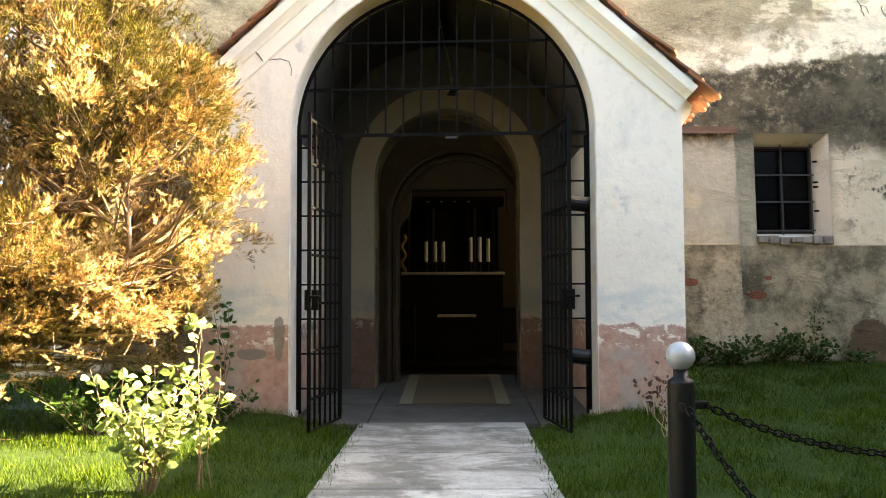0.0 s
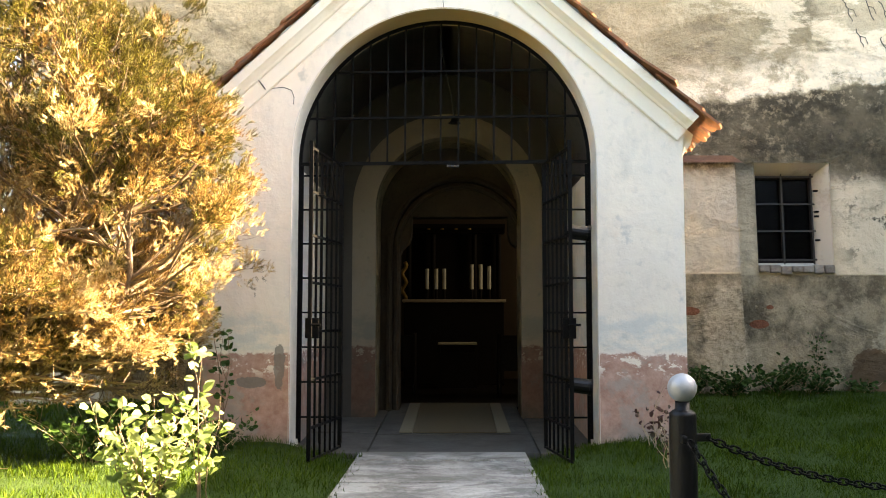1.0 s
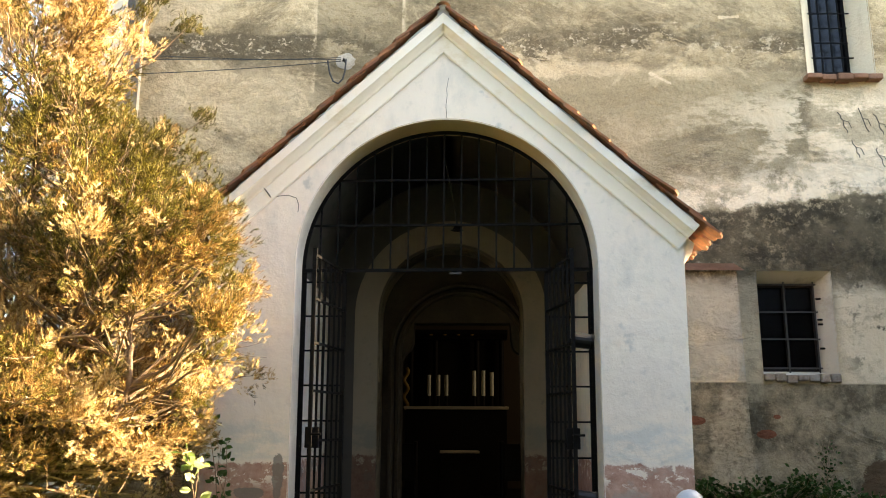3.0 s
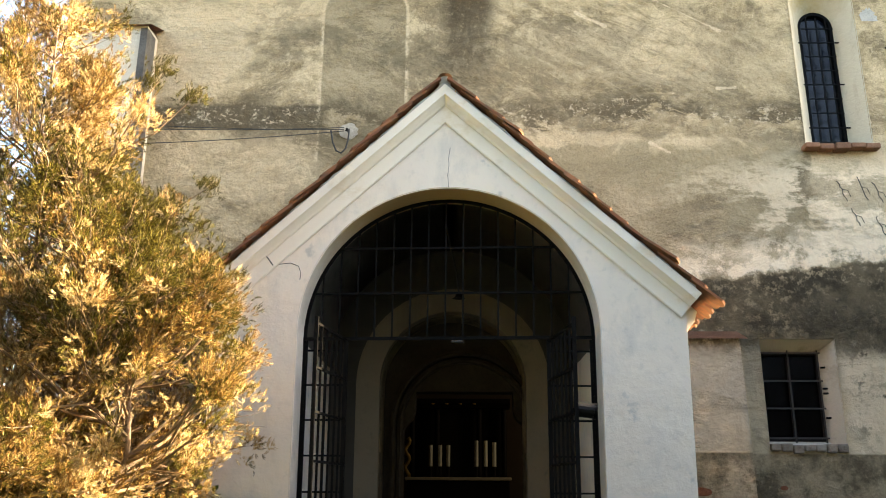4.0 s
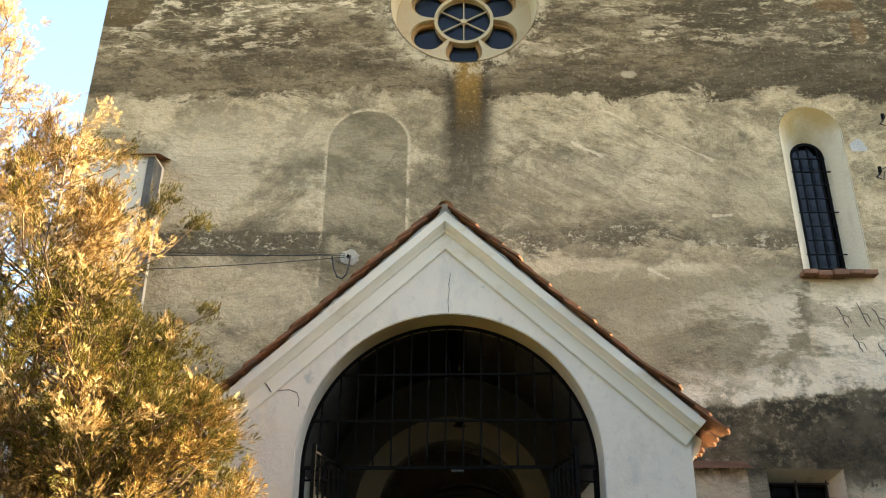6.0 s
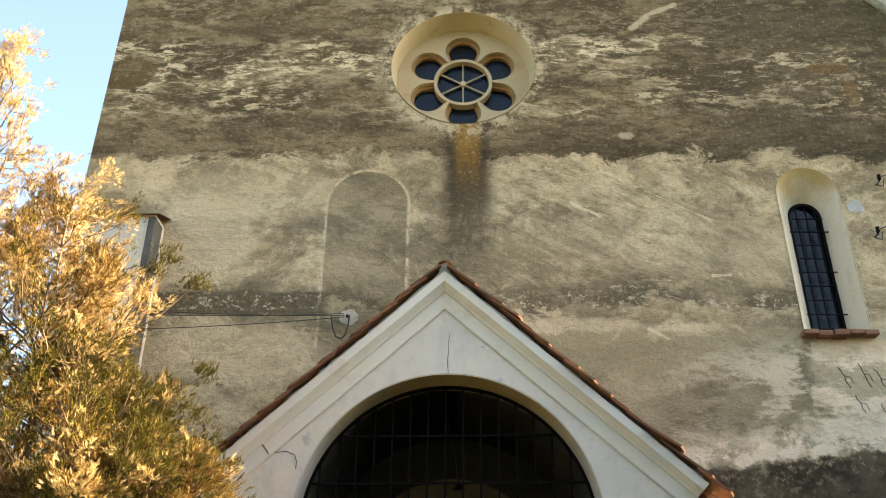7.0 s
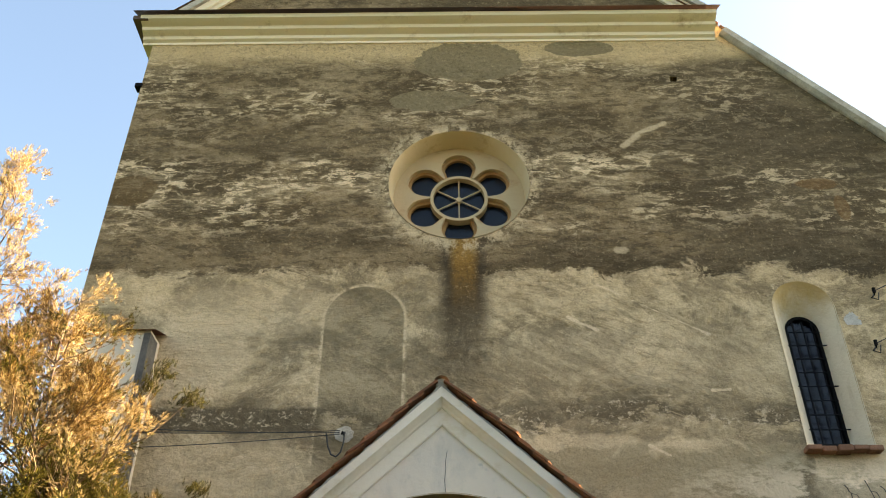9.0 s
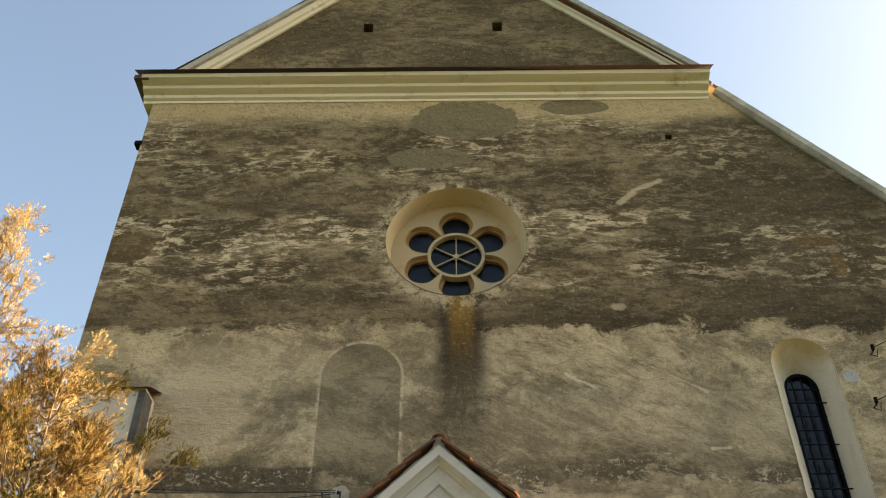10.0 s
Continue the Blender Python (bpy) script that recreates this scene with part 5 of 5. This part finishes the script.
for i in range(17):
    a = 2 * math.pi * i / 16
    ring.append((0.017 * math.cos(a) * (1.0 if abs(math.sin(a)) < 0.95 else 0.9), 0, 0.012 * (1 if math.sin(a) > 0 else -1) * (abs(math.sin(a)) > 1e-6) + 0.017 * math.sin(a)))
rod(ring, 0.0052, 6, bm)
link_mesh = mesh_of(bm, "link", M_IRON, True)


def chain(a, b, sag):
    ch = thing("chain", "black steel chain hung between bollards", "chain", "chains along the path")
    a, b = Vector(a), Vector(b)

    def at(u):
        p = a.lerp(b, u)
        p.z = max(p.z - 4 * sag * u * (1 - u), 0.05)
        return p

    u, i = 0.0, 0
    while u < 1:
        p = at(u)
        v = u
        while v < 1 and (at(v) - p).length < 0.041:
            v += 0.0008
        q = at(v)
        d = (q - p).normalized()
        lk = new("link", link_mesh)
        lk.parent = ch
        turn = d.to_track_quat("Z", "Y") @ Euler((0, 0, radians(90 * (i % 2) + 20))).to_quaternion()
        lk.matrix_local = Matrix.LocRotScale((p + q) / 2, turn, None)
        u, i = v, i + 1
    return ch


chain((POST[0] + 0.125, POST[1], 0.72), (3.60, 4.95, 0.72), 0.27)
chain((POST[0] + 0.005, POST[1] - 0.11, 0.72), (2.25, 2.55, 0.72), 0.62)

# ---- plants ----
rng = np.random.default_rng(7)


def turned(n, up, spread):
    """Random frames whose first axis lies near the vectors up."""
    f = up + rng.normal(0, spread, (n, 3))
    f /= np.linalg.norm(f, axis=1)[:, None]
    r = rng.normal(0, 1, (n, 3))
    s = np.cross(f, r)
    s /= np.linalg.norm(s, axis=1)[:, None]
    return np.stack([f, s, np.cross(f, s)], -1)


def scatter(name, verts, faces, places, frames, sizes, material, parent=None, smooth=False):
    """Many small leaves in one mesh: a template set at places."""
    v = np.asarray(verts, float)
    pts = np.einsum("nij,kj->nki", frames, v) * sizes[:, None, None] + places[:, None, :]
    k = len(v)
    me = bpy.data.meshes.new(name)
    off = (np.arange(len(places)) * k)[:, None, None]
    fc = (np.asarray(faces)[None] + off).reshape(-1, len(faces[0]))
    me.from_pydata(pts.reshape(-1, 3).tolist(), [], fc.tolist())
    me.materials.append(material)
    ob = new(name, me)
    ob.parent = parent
    return ob


def frond():
    """A feathery tuft of scale-leaf shoots that fan out along an axis."""
    v, f = [], []
    r = random.Random(3)
    for i in range(16):
        b = 0.6 * i / 16
        az, op = i * 2.4, r.uniform(0.25, 0.75) * (1.0 if i < 14 else 0.3)
        l = r.uniform(0.36, 0.55)
        d = np.array([math.cos(op), math.sin(op) * math.cos(az), math.sin(op) * math.sin(az) * 0.6])
        base = np.array([b, 0.0, 0.0])
        side = np.cross(d, [0.3, math.sin(az), math.cos(az)])
        side = side / (np.linalg.norm(side) + 1e-9) * 0.038
        k = len(v)
        v.extend([tuple(base + d * l * 0.25 - side), tuple(base + d * l), tuple(base + d * l * 0.35 + side)])
        f.append((k, k + 1, k + 2))
    return v, f


FR_V, FR_F = frond()


def conifer():
    tree = thing("conifer", "half-dried golden brown conifer tree beside the porch", "tree")
    bm = bmesh.new()
    bl, bp = bmesh.new(), bmesh.new()
    tips, dirs = [], []

    def edge(z):
        """How far the crown spreads towards the porch at a height."""
        return float(np.interp(z, (0.4, 1.1, 1.45, 1.8, 2.6, 3.2, 3.7, 4.3, 5.9, 8.0), (-2.9, -2.5, -2.2, -1.9, -1.88, -2.08, -2.28, -2.66, -3.5, -4.25)))

    def limb(p, az, rise, reach, sag=-0.22, wood=None):
        d = Vector((math.cos(az), math.sin(az), rise))
        pts = [p + d * reach * s + Vector((0, 0, -sag * reach * s * s)) for s in (0, 0.3, 0.6, 0.85, 1.0)]
        pts = [pts[0]] + [q + Vector(rng.normal(0, 0.035, 3)) for q in pts[1:]]
        if any(q.x > -2.65 and q.y > 8.6 for q in pts):
            return
        if any(q.x > edge(q.z) + 0.12 for q in pts[1:]):
            pts = [pts[0].lerp(q, min(1.0, (edge(q.z) - pts[0].x) / max(q.x - pts[0].x, 1e-3))) if q.x > edge(q.z) else q for q in pts]
        rod(pts, 0.008 + 0.006 * reach, 5, wood or bl, 0.25)
        for k in range(int(4 + 12 * reach)):
            s = rng.uniform(0.2, 1.0) ** 0.7
            j = min(int(s * 4), 3)
            q = pts[j].lerp(pts[j + 1], s * 4 - j)
            e = (Vector(d) * 0.8 + Vector(rng.normal(0, 0.6, 3)) + Vector((0, 0, 0.3))).normalized()
            le = rng.uniform(0.10, 0.32)
            tw = [q, q + e * le * 0.5 + Vector((0, 0, -0.012)), q + e * le]
            if rng.random() < 0.5:
                rod(tw, 0.004, 3, bl, 0.4)
            for w in (0.45, 0.75, 1.0):
                tips.append(q.lerp(tw[2], w))
                dirs.append(e)

    for bx, by_, top in ((-5.04, 8.3, 7.85), (-3.72, 7.8, 5.75), (-3.26, 7.6, 4.1), (-2.62, 7.35, 3.3)):
        trunk = []
        for i in range(13):
            u = i / 12
            w = min(u / 0.5, 1.0)
            w = w * w * (3 - 2 * w)
            trunk.append((-5.1 + (bx + 5.1) * w + 0.05 * math.sin(5 * u), 8.3 + (by_ - 8.3) * w, -0.1 + (top + 0.1) * u))
        rod(trunk, 0.05 if top < 6 else 0.09, 8, bm, 0.12)
        for _ in range(int((22 if top > 4.5 else 42) * top)):
            u = rng.uniform(0.10, 1.0) ** 0.85
            i = min(int(u * 12), 11)
            p = Vector(trunk[i]).lerp(Vector(trunk[i + 1]), u * 12 - i)
            z = p.z
            reach = (0.55 + 1.05 * math.sin(math.pi * min(max((z + 0.6) / (top + 1.2), 0), 1)) ** 0.9) * rng.uniform(0.55, 1.12) * (1.2 if top > 6 else 0.88)
            reach *= 1 - 0.85 * max(0, (z / top - 0.55) / 0.45)
            if z > 6.0 and rng.random() < 0.45:
                continue
            limb(p, rng.uniform(0, 2 * math.pi), rng.uniform(0.1, 0.75) if z > 1 else rng.uniform(-0.1, 0.4), reach)
    fresh = []
    for a, b in (((-3.3, 7.75, 4.3), (-2.72, 7.8, 5.12)), ((-3.2, 7.7, 4.2), (-2.42, 7.8, 4.86)), ((-3.2, 7.6, 3.4), (-2.20, 7.7, 3.95)), ((-3.1, 7.6, 3.1), (-2.18, 7.7, 3.64))):
        a, b = Vector(a), Vector(b)
        rod([a, a.lerp(b, 0.5) + Vector((0.05, 0, -0.06)), b], 0.011, 5, bl, 0.3)
        for _ in range(34):
            w = 1.0 - 0.4 * rng.random() ** 2
            q = a.lerp(b, w) + Vector(rng.normal(0, 0.055, 3))
            tips.append(q)
            fresh.append(q)
            dirs.append(((b - a).normalized() * 0.6 + Vector((0, 0, 0.5)) + Vector(rng.normal(0, 0.3, 3))).normalized())
    for _ in range(150):
        limb(Vector((-5.05, 8.25, rng.uniform(0.5, 1.5))), rng.uniform(-1.3, 0.5), rng.uniform(-0.03, 0.25), rng.uniform(1.7, 3.1), rng.uniform(0.0, 0.14), wood=bp)
    part("trunk", bm, M_BARK, tree, smooth=True)
    tagged(part("branchwork", bl, M_LIMB, tree, "brown bare branches"), kind="stuff")
    tagged(part("dead_branchwork", bp, M_TWIG, tree, "pale dead lower branches"), kind="stuff")
    fresh = {tuple(q) for q in fresh}
    tips, dirs = np.array([t[:] for t in tips]), np.array([t[:] for t in dirs])
    gaps = np.array([noise.noise(Vector(t) * 2.3 + Vector((3, 8, 5))) for t in tips]) + rng.normal(0, 0.08, len(tips))
    keep = (tips[:, 2] > 0.5) & ((tips[:, 2] > 1.0) | (rng.random(len(tips)) < 0.2)) & (gaps > -0.26) & ~((tips[:, 0] > -2.6) & (tips[:, 1] > 8.75))
    tips, dirs = tips[keep], dirs[keep]
    m = 5
    idx = np.repeat(np.arange(len(tips)), m)
    pl = tips[idx] + rng.normal(0, 0.028, (len(idx), 3))
    fr = turned(len(idx), dirs[idx] * 0.9 + np.array([0, 0, 0.35]), 0.45)
    green = np.array([noise.noise(Vector(t) * 1.7) + 0.6 * math.exp(-(((t[2] - 3.5) / 0.8) ** 2)) - 0.12 * max(0.0, 2.4 - t[2]) - 0.25 * max(0.0, t[2] - 5.2) + 0.25 * rng.normal() + (2.0 if tuple(t) in fresh else 0.0) for t in tips]) > 0.2
    green = green[idx]
    sz = rng.uniform(0.045, 0.098, len(idx))
    straw = (np.array([noise.noise(Vector(t) * 1.3 + Vector((7, 3, 1))) + 0.22 * (1.9 - t[2]) * (t[2] < 3) + 0.3 * max(0.0, t[2] - 5.8) + 0.2 * rng.normal() for t in tips]) > 0.15)[idx] & ~green
    scatter("crown", FR_V, FR_F, pl[~green & ~straw], fr[~green & ~straw], sz[~green & ~straw], M_THUJA, tree)
    scatter("straw_crown", FR_V, FR_F, pl[straw], fr[straw], sz[straw], M_STRAW, tree)
    scatter("green_crown", FR_V, FR_F, pl[green], fr[green], sz[green], M_THUJA_GREEN, tree)
    return len(idx)


conifer()

LEAF_V = [(0, 0, 0), (0.30, -0.33, 0.07), (0.70, -0.30, 0.06), (1, 0, -0.08), (0.70, 0.30, 0.06), (0.30, 0.33, 0.07), (0.5, 0, -0.02)]
LEAF_F = [(0, 1, 6), (1, 2, 6), (2, 3, 6), (3, 4, 6), (4, 5, 6), (5, 0, 6)]


def shrub(name, label, category, at, stems, height, spread, leaves, size, material, stem_r=0.008, droop=0.0, low=0.2, stem_material=None):
    sh = thing(name, label, category, at=at)
    bm = bmesh.new()
    pl, dr = [], []
    for i in range(stems):
        az = rng.uniform(0, 2 * math.pi)
        h = height * rng.uniform(0.55, 1.0)
        r = spread * rng.uniform(0.3, 1.0)
        pts = [Vector((0.05 * math.cos(az), 0.05 * math.sin(az), -0.03))]
        for u in (0.25, 0.5, 0.75, 1.0):
            pts.append(Vector((r * u * math.cos(az) + rng.normal(0, 0.03), r * u * math.sin(az) + rng.normal(0, 0.03), h * u - droop * u * u)))
        rod(pts, stem_r, 5, bm, 0.35)
        for k in range(leaves // stems):
            u = low + (1 - low) * rng.random()
            j = min(int(u * 4), 3)
            p = pts[j].lerp(pts[j + 1], u * 4 - j)
            e = Vector(rng.normal(0, 1, 3))
            e.z = abs(e.z) * 0.4
            pl.append(tuple(p + e.normalized() * 0.03))
            dr.append(tuple(e.normalized()))
    tagged(part("stemwork", bm, stem_material or M_TWIG, sh), kind="stuff")
    n = len(pl)
    crown = scatter("foliage", LEAF_V, LEAF_F, np.array(pl), turned(n, np.array(dr), 0.3), rng.uniform(0.6, 1.25, n) * size, material, sh)
    tagged(crown, kind="stuff")
    return sh


shrub("rose_bush", "rose bush with broad sunlit pale green leaves", "bush", (-1.98, 6.0, 0.0), 16, 0.85, 0.52, 430, 0.078, M_ROSELEAF, 0.006, stem_material=M_BARK)
shrub("rose_bush", "tall slender rose shoot with broad leaves", "bush", (-1.62, 6.05, 0.0), 4, 1.28, 0.2, 110, 0.075, M_ROSELEAF, 0.006, low=0.3, stem_material=M_BARK)
# same rose as above; its dark leaf colour stands for standing in shade
shrub("rose_bush", "slender rose shoot before the porch wall, leaves darkened for shade", "bush", (-2.13, 8.5, 0.1), 3, 1.62, 0.12, 75, 0.075, M_SHADELEAF, 0.006, low=0.4, stem_material=M_BARK)
shrub("wall_shrub", "dark purplish shrub beside the porch eaves", "bush", (-3.0, 9.9, 0.2), 22, 3.85, 0.7, 1900, 0.045, M_REDLEAF, 0.01, low=0.72)
shrub("rose_bush", "small leggy rose with reddish leaves at the porch wall", "bush", (1.78, 8.45, 0.12), 6, 0.62, 0.26, 46, 0.06, M_REDLEAF, 0.005, low=0.3)
shrub("rose_bush", "dry reddish rose stems on the lawn", "bush", (1.75, 7.6, 0.08), 9, 0.45, 0.22, 60, 0.03, M_REDLEAF, 0.004, low=0.3)
for x, y, h, w, k in ((2.75, 11.1, 0.42, 0.45, 620), (3.25, 11.05, 0.38, 0.5, 620), (3.8, 11.15, 0.44, 0.5, 620), (4.3, 11.25, 0.32, 0.45, 380), (4.9, 11.35, 0.16, 0.3, 160), (2.45, 10.8, 0.35, 0.35, 300)):
    shrub("ivy", "low dark green ivy along the foot of the wall", "ivy", (x, y, 0.40), 16, h, w, k, 0.055, M_SHADELEAF, 0.004, low=0.1)
shrub("ivy", "thin climbing weed against the old wall", "ivy", (4.42, 11.42, 0.42), 7, 0.95, 0.10, 150, 0.04, M_SHADELEAF, 0.004, low=0.1)
shrub("weeds", "dark nettles at the foot of the porch wall", "weed", (-2.1, 8.4, 0.12), 14, 0.35, 0.35, 260, 0.05, M_SHADELEAF, 0.004, low=0.1)
shrub("weeds", "dark undergrowth below the conifer", "weed", (-3.1, 7.9, 0.1), 22, 0.5, 0.8, 700, 0.06, M_SHADELEAF, 0.004, low=0.1)

# grass blades over the lawn
n = 190000
gxs, gys = rng.uniform(-5.6, 6.6, n), 4.2 + 7.2 * rng.random(n) ** 1.15
ok = ~((np.abs(gxs + 0.125) < 0.765 + 0.05 * rng.normal(0, 1, n)) | ((np.abs(gxs + 0.11) < 2.34) & (gys > 8.86)) | (np.abs(gxs) > 0.55 * gys + 0.6))
gxs, gys = gxs[ok], gys[ok]
gz = np.array([ground_z(a, b) for a, b in zip(gxs, gys)])
n = len(gxs)
up = np.tile([0.0, 0.0, 1.0], (n, 1)) + rng.normal(0, 0.1, (n, 3))
tuft = np.array([noise.noise((a * 2.2, b * 2.2, 3.0)) for a, b in zip(gxs, gys)])
lawn = scatter("grass", [(0, -0.05, 0), (0, 0.05, 0), (0.6, 0.035, 0.06), (0.6, -0.035, 0.06), (1.0, 0.0, 0.22)], [(0, 1, 2), (0, 2, 3), (3, 2, 4)], np.stack([gxs, gys, gz], -1), turned(n, up, 0.42), rng.uniform(0.025, 0.07, n) * (1 + 0.8 * tuft), M_GRASS)
tagged(lawn, "short green lawn grass round the path", "grass", kind="stuff")

# ---- roof tiles of the porch ----
bm = bmesh.new()
tw, tl, tt = 0.19, 0.41, 0.022
out = [(-tw / 2, 0), (tw / 2, 0), (tw / 2, tl - 0.05), (tw / 4, tl - 0.012), (0, tl), (-tw / 4, tl - 0.012), (-tw / 2, tl - 0.05)]
ta = [bm.verts.new((x, y, tt / 2)) for x, y in out]
tb = [bm.verts.new((x, y, -tt / 2)) for x, y in out]
bm.faces.new(ta)
bm.faces.new(list(reversed(tb)))
for i in range(7):
    bm.faces.new((ta[i], tb[i], tb[(i + 1) % 7], ta[(i + 1) % 7]))
bmesh.ops.recalc_face_normals(bm, faces=bm.faces)
tile_mesh = mesh_of(bm, "tile", M_TILE)
rest_v, rest_f = [], []
for sgn, slope, run in ((1, 0.895, 2.61), (-1, 0.925, 2.62)):
    ang = math.atan(slope)
    down = Vector((sgn * math.cos(ang), 0, -math.sin(ang)))
    nrm = Vector((sgn * math.sin(ang), 0, math.cos(ang)))
    along = nrm.cross(down)
    length = run / math.cos(ang)
    rows = int(length / 0.2)
    for i in range(rows):
        s0 = max(length - 0.33 - i * 0.2, 0.015)
        for j in range(15):
            yj = PY - 0.07 + j * (tw + 0.004) + random.uniform(-0.025, 0.02)
            o = Vector((APEX.x, yj, APEX.y)) + down * (s0 + random.uniform(-0.02, 0.02)) + nrm * (0.022 + random.uniform(0, 0.016))
            tilt = Matrix.Rotation(radians(random.uniform(-4.5, 4.5)), 3, nrm)
            d2 = tilt @ (down + nrm * random.uniform(0.05, 0.13)).normalized()
            a2 = tilt @ along
            m = Matrix((a2, d2, a2.cross(d2))).transposed().to_4x4()
            m.translation = o
            if j < 2 or (sgn > 0 and i < 3):
                tl_ob = new("tile", tile_mesh)
                tl_ob.parent = roof
                tl_ob.matrix_local = m
            else:
                k = len(rest_v)
                for v in tile_mesh.vertices:
                    rest_v.append(tuple(m @ v.co))
                for p in tile_mesh.polygons:
                    rest_f.append([k + q for q in p.vertices])
me = bpy.data.meshes.new("tile_field")
me.from_pydata(rest_v, [], rest_f)
me.materials.append(M_TILE)
tf = new("tile_field", me)
tf.parent = roof
tagged(tf, kind="stuff")
for i in range(8):
    y0 = PY - 0.16 + i * 0.36
    bm = bmesh.new()
    ra = []
    for yy, r in ((y0, 0.080), (y0 + 0.40, 0.070)):
        ra.append([bm.verts.new((APEX.x + r * math.cos(a), yy, APEX.y - 0.004 + r * math.sin(a) * 0.95)) for a in [math.pi * (-0.06 + 1.12 * k / 10) for k in range(11)]])
    for k in range(10):
        bm.faces.new((ra[0][k], ra[0][k + 1], ra[1][k + 1], ra[1][k]))
    bmesh.ops.solidify(bm, geom=bm.faces[:], thickness=0.016)
    part("ridge_tile", bm, M_TILE, roof)
# mortar under the verge and in the ridge end
vm = [(-2.5 + 2.345 * i / 40, 3.30 + 2.15 * i / 40) for i in range(40)] + [(-0.155, 5.45)] + [(-0.155 + 2.435 * i / 40, 5.45 - 2.16 * i / 40) for i in range(1, 41)]
bm = bmesh.new()
strip = []
for x, z in vm:
    lo, hi, pr = random.uniform(-0.045, -0.005), random.uniform(0.018, 0.04), random.uniform(0.085, 0.13)
    strip.append([bm.verts.new(p) for p in ((x, PY - 0.05, z + lo), (x, PY - pr - 0.01, z + lo * 0.6), (x, PY - pr, z + hi * 0.6), (x, PY - 0.05, z + hi))])
for p, q in zip(strip, strip[1:]):
    for k in range(4):
        bm.faces.new((p[k], p[(k + 1) % 4], q[(k + 1) % 4], q[k]))
bm.faces.new(strip[0])
bm.faces.new(list(reversed(strip[-1])))
bmesh.ops.recalc_face_normals(bm, faces=bm.faces)
part("verge_mortar", bm, M_WASH, roof, "rough grey verge mortar")
part("ridge_mortar", slab(circle(APEX.x, APEX.y - 0.008, 0.064, 16), [], PY - 0.12, PY + 0.1), M_COPING, roof)
